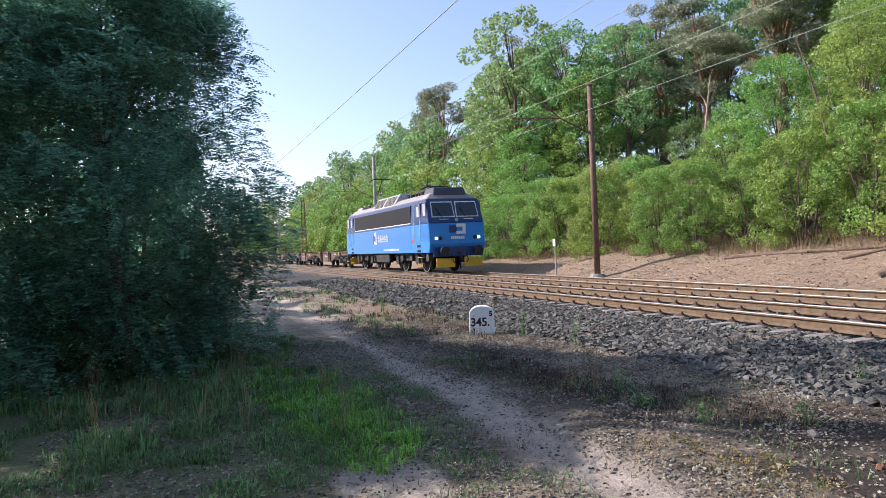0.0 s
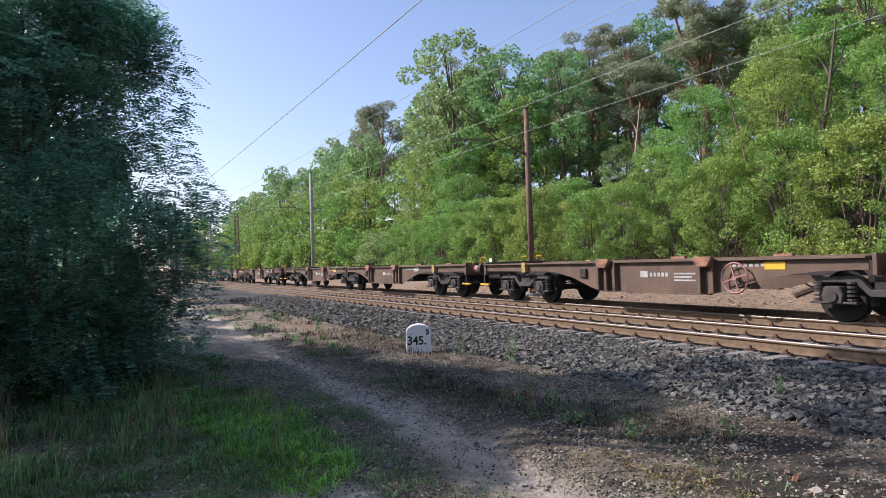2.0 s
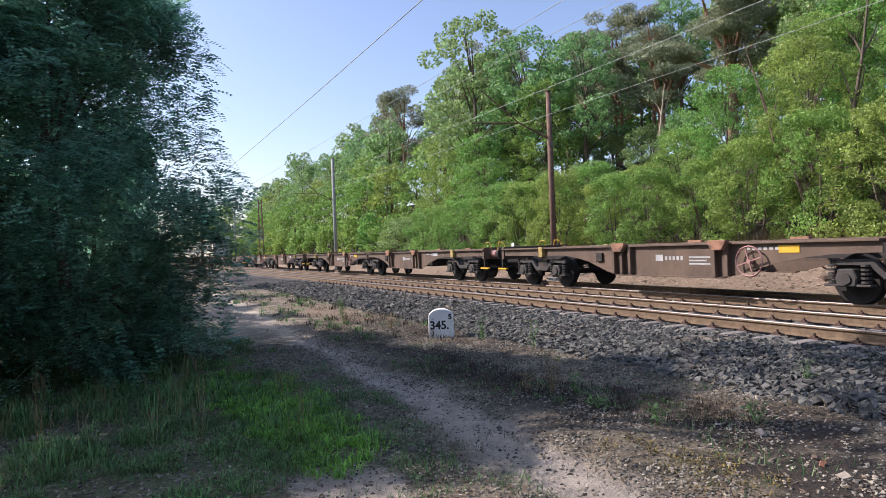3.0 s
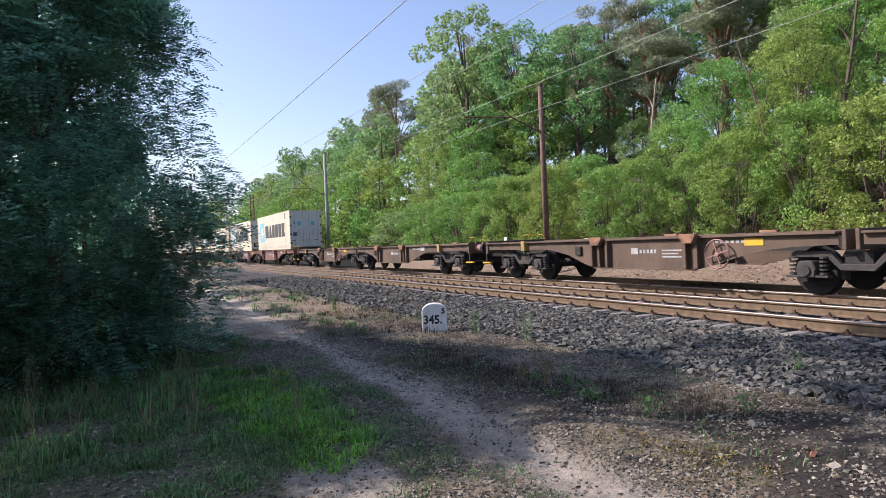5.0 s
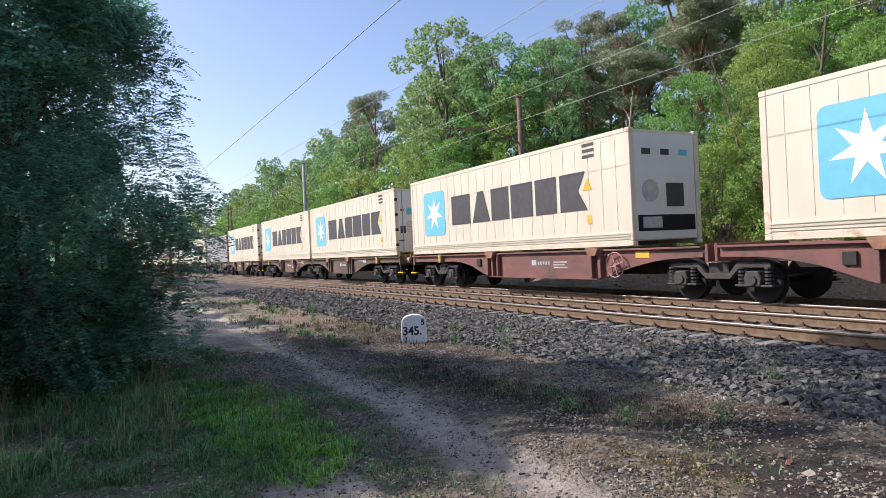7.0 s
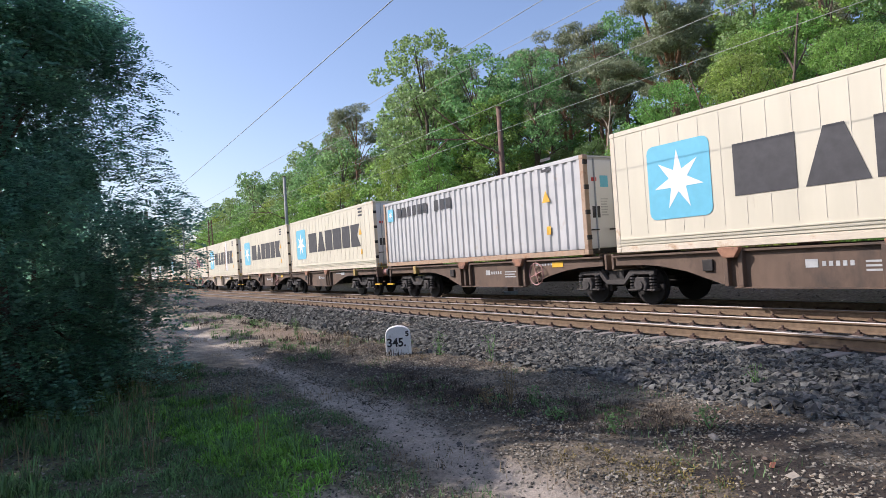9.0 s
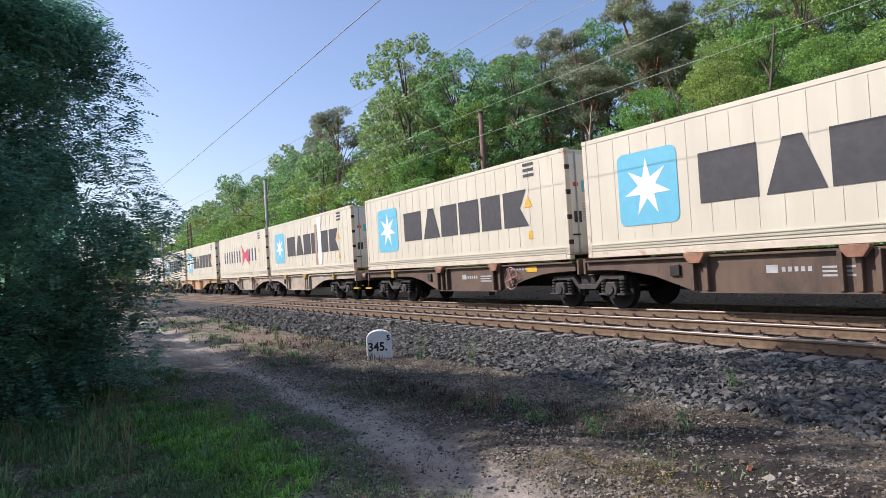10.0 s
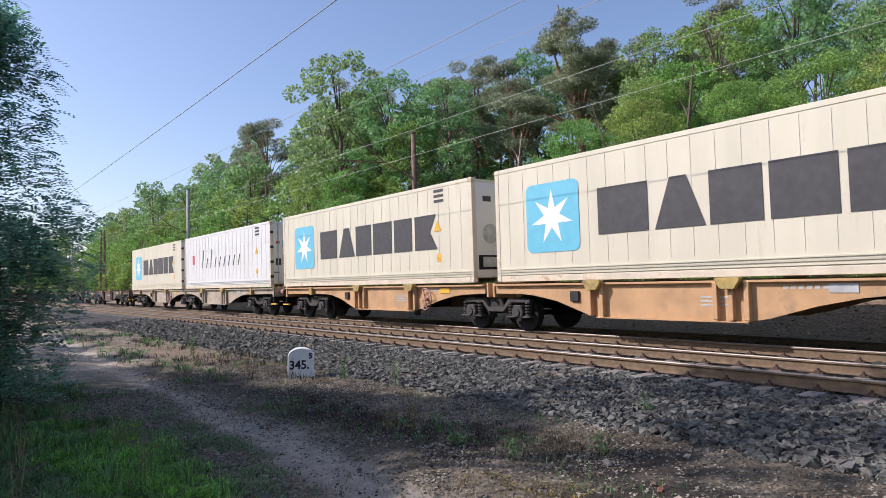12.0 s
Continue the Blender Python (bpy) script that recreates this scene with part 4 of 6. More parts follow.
HAZARD = mat("amber_sticker", (0.75, 0.42, 0.03), 0.5)
L_, H_, W_ = 12.192, 2.896, 2.438


def star_panel(parent, x, z, size, y):
    """Sky-blue rounded panel with a white star."""
    r = size * 0.10
    pts = []
    for cx, cz, a0 in ((x + size - r, z + size - r, 0), (x + r, z + size - r, 90), (x + r, z + r, 180), (x + size - r, z + r, 270)):
        pts += [(cx + r * math.cos(radians(a0 + d)), cz + r * math.sin(radians(a0 + d))) for d in (0, 30, 60, 90)]
    p = part("logo_panel", prismed(pts, "y", y - 0.004, y), SKY_BLUE, parent, "sky-blue panel with white star")
    c = (x + size / 2, z + size / 2)
    st = []
    for i in range(14):
        a, rr = math.pi / 2 + math.pi * i / 7, size * (0.40 if i % 2 == 0 else 0.15)
        st.append((c[0] + rr * math.cos(a), c[1] + rr * math.sin(a)))
    part("star", prismed(st, "y", y - 0.008, y - 0.004), WHITE_PAINT, p)


def build_container(kind, label, paint, door=True, logo="star", H_=2.896, patched=False):
    ct = empty("shipping_container", label, "shipping container", "containers on the wagons")
    y0 = -W_ / 2
    if kind == "reefer":
        part("body", boxes((-L_ + 0.02, -0.06, y0 + 0.012, -y0 - 0.012, 0.12, H_ - 0.03)), paint, ct)
        seam = finish(boxes((-0.004, 0.004, -0.005, 0.005, 0.42, H_ - 0.14)), "panel_seam", SEAM)
        for i in range(1, 24):
            for s in (-1, 1):
                shared("panel_seam", seam, ct, pose(-i * L_ / 24, s * (-y0 - 0.010), 0))
        for s in (-1, 1):
            for z in (0.17, 0.235, 0.30):
                part("kick_rail", boxes((-L_ + 0.1, -0.1, s * -y0 * 0.995 - 0.016, s * -y0 * 0.995 + 0.012, z, z + 0.03)), paint, ct)
    else:
        n = 34
        pts = []
        for i in range(n):
            x = -0.12 - i * (L_ - 0.24) / n
            d = (L_ - 0.24) / n
            pts += [(x, 0.0), (x - d * 0.36, 0.0), (x - d * 0.5, 0.042), (x - d * 0.86, 0.042)]
        pts.append((-L_ + 0.12, 0.0))
        for s in (-1, 1):
            bm = bmesh.new()
            lo = [bm.verts.new((x, s * (1.212 - q), 0.16)) for x, q in pts]
            hi = [bm.verts.new((x, s * (1.212 - q), H_ - 0.1)) for x, q in pts]
            for i in range(len(pts) - 1):
                bm.faces.new((lo[i], lo[i + 1], hi[i + 1], hi[i]))
            part("corrugated_side", bm, paint, ct)
        part("roof", boxes((-L_ + 0.02, -0.02, y0 + 0.02, -y0 - 0.02, H_ - 0.06, H_ - 0.02)), paint, ct)
        part("floor", boxes((-L_ + 0.02, -0.02, y0 + 0.02, -y0 - 0.02, 0.02, 0.15)), DARK_STEEL, ct)
        part("end_wall", boxes((-L_ + 0.02, -L_ + 0.07, y0 + 0.05, -y0 - 0.05, 0.15, H_ - 0.06)), paint, ct)
        part("end_wall", boxes((-0.12, -0.07, y0 + 0.05, -y0 - 0.05, 0.15, H_ - 0.06)), paint, ct)
    trim = CREAM_TRIM if kind == "reefer" else RUST_TRIM
    for s in (-1, 1):
        yy = s * -y0
        part("top_rail", boxes((-L_ + 0.16, -0.16, min(yy, yy - s * 0.07), max(yy, yy - s * 0.07), H_ - 0.11, H_)), paint, ct, bevel=0.01)
        part("bottom_rail", boxes((-L_ + 0.16, -0.16, min(yy, yy - s * 0.12), max(yy, yy - s * 0.12), 0.0, 0.145)), trim, ct, bevel=0.008)
        for x in (-0.08, -L_ + 0.08):
            part("corner_post", boxes((x - 0.075, x + 0.075, min(yy, yy - s * 0.15), max(yy, yy - s * 0.15), 0.12, H_ - 0.12)), trim, ct, bevel=0.012)
            for z in (0, H_ - 0.118):
                part("corner_casting", boxes((x - 0.082, x + 0.082, min(yy + s * 0.003, yy - s * 0.16), max(yy + s * 0.003, yy - s * 0.16), z, z + 0.118)), trim, ct, bevel=0.015)
    if door:
        for s in (-1, 1):
            d = part("door_leaf", boxes((-0.055, -0.02, s * 0.58 - 0.555, s * 0.58 + 0.555, 0.16, H_ - 0.13)), REEFER_COLD, ct, "white container door", 0.01)
            for q in (0.22, 0.86):
                bm = bmesh.new()
                tube(bm, [(0.005, s * q, 0.1), (0.005, s * q, H_ - 0.09)], [0.02, 0.02], 6)
                part("locking_bar", bm, SHADE_GREY, d)
                part("handle", boxes((0.0, 0.03, s * q - 0.22, s * q + 0.04, 0.62, 0.655)), DARK_STEEL, d)
            for z in (0.45, 1.1, 1.75, 2.4):
                part("hinge", boxes((-0.03, 0.012, s * 1.15 - 0.07, s * 1.15 + 0.07, z - 0.06, z + 0.06)), DARK_STEEL, d)
            part("logo_sticker", boxes((-0.018, -0.014, s * 0.52 - 0.14, s * 0.52 + 0.14, 1.75, 2.05)), SKY_BLUE, d)
            for q in range(7):
                part("label_bar", boxes((-0.018, -0.014, s * 0.55 - 0.12, s * 0.55 + 0.12 - 0.02 * (q % 3), 1.42 - q * 0.07, 1.455 - q * 0.07)), SHADE_GREY, d)
        part("warning_label", boxes((-0.018, -0.012, -0.96, -0.78, 1.9, 2.0)), RED_PAINT, ct)
        part("data_plate", boxes((-0.018, -0.012, -0.98, -0.72, 0.95, 1.25)), LETTER_GREY, ct)
    else:
        part("end_panel", boxes((-0.075, -0.03, y0 + 0.16, -y0 - 0.16, 0.14, H_ - 0.12)), REEFER_COLD, ct, "reefer machinery end", 0.01)
        part("machinery_recess", boxes((-0.03, -0.022, y0 + 0.22, -y0 - 0.22, 0.35, 0.75)), LOCO_BLACK, ct)
        part("vent_panel", boxes((-0.03, -0.02, 0.0, 0.62, 0.95, 1.55)), LETTER_GREY, ct)
        part("fan_cover", prismed(ring(-0.55, 1.35, 0.28, 18), "x", -0.03, -0.018), SHADE_GREY, ct)
        part("control_box", boxes((-0.03, 0.0, -0.85, -0.2, 0.42, 0.7)), SHADE_GREY, ct, "", 0.01)
        for q in range(3):
            part("label_bar", boxes((-0.03, -0.024, -0.8 + q * 0.65, -0.5 + q * 0.65, 2.25, 2.4)), SKY_BLUE if q == 2 else LETTER_GREY, ct)
    ys = y0 + 0.004 if kind == "reefer" else y0 + 0.006
    if logo == "star":
        star_panel(ct, -L_ + 1.13, 0.69, 1.66, ys)
        z0, z1 = 1.0, 2.03
        marks = (((3.32, z0), (4.60, z0), (4.60, z1), (3.32, z1)), ((4.75, z0), (5.86, z0), (5.48, z1), (5.12, z1)), ((5.95, z0), (6.96, z0), (6.96, z1), (5.95, z1)),
                 ((7.08, z0), (8.2, z0), (8.2, z1), (7.08, z1)), ((8.34, z0), (9.32, z0), (9.32, z1), (8.34, z1)), ((9.48, z0), (10.6, z0), (10.25, 1.52), (10.55, z1), (9.48, z1)))
        for pts in marks:
            part("letter_block", prismed([(-L_ + a, b) for a, b in pts], "y", ys - 0.004, ys), LETTER_GREY, ct)
        if patched:
            part("repair_strip", boxes((-L_ + 7.62, -L_ + 7.9, ys - 0.007, ys - 0.0045, 0.42, 2.42)), RUST_TRIM, ct, "rust-orange repair strip")
            part("repair_panel", boxes((-L_ + 8.0, -L_ + 8.46, ys - 0.009, ys - 0.0045, 0.42, 2.76)), WHITE_PAINT, ct, "fresh white repair panel")
    elif logo == "line":
        star_panel(ct, -L_ + 0.4, 1.82, 0.5, ys)
        for k in range(10):
            if k == 6:
                continue
            x = -L_ + 1.3 + k * 0.43
            part("letter_block", boxes((x, x + 0.31, ys - 0.004, ys, 1.90, 2.28)), LETTER_GREY, ct)
    elif logo == "crimson":
        for k in range(11):
            if k > 9:
                continue
            x = -L_ + 1.6 + k * 0.70 + (1.75 if k > 6 else 0)
            part("letter_bar", boxes((x, x + 0.26, ys - 0.004, ys, 1.04, 1.85)), NAVY_LETTER, ct)
        cx = -L_ + 7.3
        part("flag_shape", prismed([(cx - 0.95, 2.25), (cx - 0.55, 1.55), (cx - 0.8, 0.8), (cx, 1.3), (cx + 1.0, 0.8), (cx + 0.8, 1.9), (cx, 1.6)], "y", ys - 0.005, ys), CRIMSON, ct, "crimson flag-shaped panel")
    elif logo == "script":
        part("emblem", boxes((-L_ + 1.35, -L_ + 1.7, ys - 0.004, ys, 1.35, 1.85)), CRIMSON, ct)
        for k in range(9):
            x = -L_ + 3.0 + k * 0.66
            part("letter_bar", prismed([(x, 1.1), (x + 0.09, 1.1), (x + 0.32, 1.62 + (0.45 if k in (0, 2) else 0)), (x + 0.23, 1.62 + (0.45 if k in (0, 2) else 0))], "y", ys - 0.004, ys), LETTER_GREY, ct)
    for q in range(3):
        part("number_bar", boxes((-1.72, -1.27, ys - 0.004, ys, 2.66 - q * 0.15, 2.74 - q * 0.15)), LETTER_GREY, ct)
    part("warning_triangle", prismed([(-1.75, 1.52), (-1.4, 1.52), (-1.575, 1.84)], "y", ys - 0.005, ys), HAZARD, ct)
    part("yellow_label", boxes((-1.62, -1.45, ys - 0.004, ys, 0.62, 0.85)), HAZARD, ct)
    return ct


build_loco()
FRONT = -45.1
brown = build_wagon(WAGON_BROWN, "empty brown articulated container flat wagon")
on_train(brown, FRONT)


def another(src, u, z=RAIL_Z, label=""):
    ob = copy_thing(src, pose(u, FAR_Y, z))
    if label:
        tagged(ob, label)
    return on_train(ob, u, z)


for i in range(1, 5):
    another(brown, FRONT - 26.39 * i)
long_red = build_wagon(WAGON_RED, "dusty red articulated flat wagon carrying white containers", 30.0)
on_train(long_red, -177.05)
tan = build_wagon(WAGON_TAN, "dusty beige articulated flat wagon carrying white containers", word=False)
orange = build_wagon(WAGON_ORANGE, "faded orange articulated flat wagon carrying white containers", word=False)
CARRIERS = [-207.1, -233.5, -259.9, -286.3, -312.7, -339.1]
for u, src in zip(CARRIERS, (brown, long_red, brown, tan, orange, tan)):
    if src in (tan, orange) and not any(o is src for o, _, _ in MOVING):
        on_train(src, u)
    elif src is long_red:
        another(brown, u, label="brown articulated flat wagon carrying white containers")
    else:
        another(src, u, label="brown articulated flat wagon carrying white containers" if src is brown else "")
for i in range(5):
    another(brown, -365.5 - 26.39 * i)

DECK = RAIL_Z + 1.26
star_door = build_container("reefer", "white refrigerated container with sky-blue star panel and dark lettering blocks", REEFER_WHITE)
star_unit = build_container("reefer", "white refrigerated container with machinery end and sky-blue star panel", REEFER_WHITE, door=False)
grey_box = build_container("corrugated", "pale grey corrugated container with rust streaks", BOX_GREY, logo="line", H_=2.591)
patched_box = build_container("reefer", "white refrigerated container with rust-orange strip and white repair panel", REEFER_WHITE, patched=True)
crimson_box = build_container("reefer", "cream-white refrigerated container with crimson flag panel", REEFER_WHITE, logo="crimson")
script_box = build_container("reefer", "white refrigerated container with slanting dark lettering strokes", REEFER_COLD, logo="script")
used = set()
for u, src in ((-178.6, star_door), (-194.26, star_unit), (-208.1, star_door), (-220.6, star_unit), (-234.22, star_door), (-247.38, grey_box),
               (-260.62, star_door), (-273.45, star_door), (-287.1, patched_box), (-299.95, crimson_box), (-313.43, star_door), (-326.54, star_unit),
               (-340.06, script_box), (-353.0, star_door)):
    if src.name in used:
        another(src, u, DECK)
    else:
        used.add(src.name)
        on_train(src, u, DECK)


# ---- vegetation ----
RNG = np.random.default_rng(11)


def unit(n):
    v = RNG.normal(size=(n, 3))
    return v / np.linalg.norm(v, axis=1, keepdims=True)


def leaf_faces(centres, size, up=0.5, slim=0.5, spread=0.35):
    """Diamond leaves round the given centres, tilted at random but mostly facing up and out."""
    n = len(centres)
    nrm = unit(n) + np.array([0, 0, up])
    nrm /= np.linalg.norm(nrm, axis=1, keepdims=True)
    a = np.cross(nrm, unit(n))
    a /= np.linalg.norm(a, axis=1, keepdims=True)
    b = np.cross(nrm, a)
    s = size * RNG.uniform(1 - spread, 1 + spread, (n, 1))
    return np.stack([centres - a * s, centres + b * s * slim, centres + a * s, centres - b * s * slim], 1)


def clumped(clumps, radii, n, squash=0.7, shell=0.55):
    """Points in leafy clumps, denser towards each clump's skin."""
    w = radii ** 2
    pick = RNG.choice(len(clumps), n, p=w / w.sum())
    r = radii[pick][:, None] * (shell + (1 - shell) * RNG.random((n, 1)) ** 0.6)
    d = unit(n) * r
    d[:, 2] *= squash
    return clumps[pick] + d


def crown_clumps(n, height, base, radius, taper=0.6):
    """Clump centres filling an uneven crown."""
    t = RNG.random(n) ** 0.85
    z = base + (height - base) * t
    prof = radius * np.sqrt(np.clip(1 - (np.abs(t - 0.38) / 0.66) ** 2.2, 0.05, 1))
    ang = RNG.uniform(0, 2 * np.pi, n)
    r = prof * np.sqrt(RNG.uniform(0.25, 1.0, n)) * RNG.uniform(0.75, 1.12, n)
    return np.stack([r * np.cos(ang), r * np.sin(ang), z], 1)


def tree_trunk(bm, height, r, clumps, limbs, lean=0.3):
    top = Vector((RNG.uniform(-lean, lean), RNG.uniform(-lean, lean), height * 0.9))
    pts = [Vector((0, 0, -0.3)), top * 0.3 + Vector((RNG.uniform(-.12, .12), RNG.uniform(-.12, .12), 0)), top * 0.65 + Vector((RNG.uniform(-.2, .2), RNG.uniform(-.2, .2), 0)), top]
    tube(bm, pts, [r, r * 0.8, r * 0.5, r * 0.15], 7)
    for i in RNG.choice(len(clumps), min(limbs, len(clumps)), replace=False):
        c = Vector(clumps[i])
        t = min(0.85, max(0.2, c.z / height * 0.75))
        s = top * t
        mid = s.lerp(c, 0.5) + Vector((0, 0, 0.25))
        tube(bm, [s, mid, c], [r * 0.38 * (1.1 - t), r * 0.22, 0.02], 5)


def broadleaf(name, label, height, base, radius, trunk_r, leaf, nleaf, size, nclump, clump_r, limbs=14, slim=0.55):
    t = empty(name, label, "shrub" if height < 5.5 else "tree", "trees on the slope")
    cl = crown_clumps(nclump, height, base, radius)
    rad = clump_r * RNG.uniform(0.6, 1.25, nclump)
    bm = bmesh.new()
    if height < 5.5:
        for k in range(6):
            a = RNG.uniform(0, 6.28)
            tube(bm, [(0.3 * math.cos(a), 0.3 * math.sin(a), -0.2), (0.7 * math.cos(a), 0.7 * math.sin(a), height * 0.4), (1.2 * math.cos(a), 1.2 * math.sin(a), height * 0.75)], [0.045, 0.03, 0.012], 5)
    tree_trunk(bm, height, trunk_r, cl, limbs)
    part("trunk", bm, BARK, t)
    me = poly_mesh("crown", leaf_faces(clumped(cl, rad, nleaf), size, slim=slim), 4, leaf)
    shared("crown", me, t)
    return t


def pine(name, label, height, trunk_r, nleaf):
    t = empty(name, label, "pine tree", "trees on the slope")
    n = 30
    z = height * (0.45 + 0.55 * RNG.random(n))
    ang = RNG.uniform(0, 6.28, n)
    r = (height - z) * 0.30 + RNG.uniform(0.3, 1.7, n)
    cl = np.stack([r * np.cos(ang), r * np.sin(ang), z], 1)
    bm = bmesh.new()
    tree_trunk(bm, height, trunk_r, cl, 18, 0.6)
    for k in range(7):
        a, zz = RNG.uniform(0, 6.28), height * RNG.uniform(0.25, 0.55)
        tube(bm, [(0, 0, zz), (0.9 * math.cos(a), 0.9 * math.sin(a), zz + 0.15)], [0.035, 0.01], 4)
    part("trunk", bm, PINE_BARK, t)
    pts = clumped(cl, RNG.uniform(0.6, 1.15, n), nleaf, 0.5, 0.3)
    shared("crown", poly_mesh("crown", leaf_faces(pts, 0.16, up=0.6, slim=0.22), 4, LEAF_PINE), t)
    return t


def plant_out(sources, spots):
    """Set copies of a few grown trees at (kind, x, y, scale)."""
    fresh = set(o.name for o in sources)
    for k, x, y, s in spots:
        src = sources[k]
        m = pose(x, y, ground_z(x, y) - 0.1, 0, 0, random.uniform(0, 360))
        if src.name in fresh:
            fresh.discard(src.name)
            src.scale = (s, s, s)
            src.matrix_basis = m @ Matrix.Diagonal((s, s, s, 1))
        else:
            o = copy_thing(src, m)
            o.scale = (s, s, s * random.uniform(0.92, 1.1))


kinds = [
    broadleaf("shrub", "bright green leafy shrub at the foot of the slope", 4.6, 0.1, 2.0, 0.06, LEAF_BRIGHT, 7000, 0.07, 60, 0.5, 10),
    broadleaf("shrub", "dense green bush at the foot of the slope", 4.2, 0.1, 2.1, 0.06, LEAF_MID, 6600, 0.075, 60, 0.5, 10),
    broadleaf("robinia_tree", "light green robinia tree with airy crown on the slope", 9.5, 1.6, 2.9, 0.14, LEAF_BRIGHT, 9500, 0.085, 80, 0.62, 20),
    broadleaf("robinia_tree", "tall green robinia tree with open crown on the slope", 12.5, 3.6, 3.2, 0.2, LEAF_MID, 9000, 0.11, 80, 0.72, 24),
    pine("pine_tree", "Scots pine with orange-brown trunk on the slope", 12.5, 0.19, 7500),
    pine("pine_tree", "tall Scots pine with sparse browning crown on the slope", 14.0, 0.21, 7500),
    broadleaf("shrub", "green bush far along the slope", 4.6, 0.1, 2.2, 0.06, LEAF_BRIGHT, 2200, 0.15, 40, 0.6, 4),
    broadleaf("robinia_tree", "green robinia tree far along the slope", 9.5, 1.6, 3.0, 0.14, LEAF_BRIGHT, 3000, 0.17, 50, 0.8, 8),
    broadleaf("robinia_tree", "tall robinia tree far along the slope", 12.5, 3.6, 3.2, 0.2, LEAF_MID, 3200, 0.18, 50, 0.9, 8),
    broadleaf("shrub", "bright green leafy shrub with thin stems above the bank", 4.8, 0.1, 2.1, 0.05, LEAF_BRIGHT, 15000, 0.052, 100, 0.42, 12),
    broadleaf("robinia_tree", "light green young robinia above the bank", 9.0, 1.0, 3.0, 0.11, LEAF_BRIGHT, 21000, 0.06, 150, 0.5, 24),
]
TALL = [4.6, 4.2, 9.5, 12.5, 12.5, 14.0, 4.6, 9.5, 12.5, 4.8, 9.0]
# height of the wood's edge against the sky: bearing (x over y) and rise (height above the eye over y)
CREST = [(-4.6, 0.62), (-3.9, 0.70), (-3.02, 0.62), (-2.6, 0.75), (-2.17, 0.72), (-2.03, 0.66), (-1.98, 0.76), (-1.7, 0.71), (-1.5, 0.62), (-1.36, 0.52), (-1.25, 0.53), (-1.19, 0.505), (-1.08, 0.47), (-1.0, 0.46), (-0.93, 0.52),
         (-0.85, 0.51), (-0.75, 0.47), (-0.6, 0.44), (0.5, 0.44)]


def crest_rise(b):
    for (b0, r0), (b1, r1) in zip(CREST, CREST[1:]):
        if b0 <= b <= b1:
            return r0 + (r1 - r0) * (b - b0) / (b1 - b0)
    return CREST[0][1] if b < CREST[0][0] else CREST[-1][1]


def fitted(k, x, y, s, slack=1.0):
    """Keep a tree below the edge of the wood."""
    room = (1.65 + crest_rise(x / y) * y - ground_z(x, y)) / (TALL[k] * 1.06)
    return k, x, y, min(s, room * slack)


spots = [(3, -43.5, 24.5, 1.28), (3, -38.5, 26.0, 1.08), (3, -47.0, 26.5, 1.05), (3, -34.0, 27.5, 0.85), (4, -71.0, 30.0, 1.2), (5, -76.0, 31.0, 1.02), (5, -37.0, 33.0, 0.78), (4, -41.2, 33.0, 0.92),
         (4, -34.6, 34.0, 0.82), (5, -39.0, 34.5, 0.8), (3, -18.5, 28.5, 0.62), (2, -15.0, 28.0, 0.85), (3, -12.0, 29.0, 0.64), (4, -17.0, 31.5, 0.72), (2, -20.0, 29.5, 0.75)]
x = 12.0
while x > -130:                    # shrubs along the foot of the slope
    spots.append((9 if -36 < x < -5 else random.choice((0, 0, 1)) if -48 < x < -4 else 6, x, 18.9 + random.uniform(-0.5, 0.8), random.uniform(0.6, 0.9)))
    x -= random.uniform(1.8, 2.6) * (1 if x > -48 else 1.6)
x = 14.0
while x > -130:                    # robinias just above
    if -33 < x < -18.5:
        spots.append((9, x, 21.4 + random.uniform(-0.7, 0.7), random.uniform(0.7, 0.95)))
    else:
        spots.append((10 if -18.5 <= x < -4 else random.choice((0, 2, 2, 2)) if -48 < x < -5 else 7, x, 21.6 + random.uniform(-0.9, 1.2), random.uniform(0.66, 0.8)))
    x -= random.uniform(2.2, 3.2) * (1 if x > -48 else 1.6)
x = 16.0
while x > -150:                    # taller trees half way up
    if not -34 < x < -8:
        spots.append(fitted(random.choice((2, 3, 3)) if -48 < x < -6 else random.choice((7, 8)), x, 26.0 + random.uniform(-1.5, 1.8), random.uniform(0.8, 1.05), random.uniform(0.75, 1.0)))
    elif x > -19:
        spots.append((10, x, 24.2 + random.uniform(-0.5, 0.8), random.uniform(0.55, 0.72)))
    x -= random.uniform(3.4, 5.0) * (1 if x > -48 else 1.5)
x = -6.0
while x > -46:                     # understorey between the trunks
    low = -35 < x < -19
    spots.append((random.choice((0, 1, 1)) if low else random.choice((0, 1, 2)), x, 25.0 + random.uniform(-1.0, 1.0), random.uniform(0.45, 0.65) if low else random.uniform(0.6, 0.9)))
    spots.append((1, x - 1.5, 28.5 + random.uniform(-1.0, 1.0), random.uniform(0.5, 0.75)))
    x -= random.uniform(2.8, 3.8)
x = 18.0
while x > -170:                    # pines and tall trees on the crest
    k = 8 if x > -5 else random.choice((4, 3, 2, 3)) if x > -24 else random.choice((4, 5, 4, 3)) if x > -30 else (random.choice((3, 3, 4, 5)) if x > -80 else 8)
    spots.append(fitted(k, x, 34 + random.uniform(-1.5, 3.0), random.uniform(0.8, 1.15), random.uniform(0.78, 0.97)))
    x -= random.uniform(3.4, 5.0) * (1 if x > -48 else 1.6)
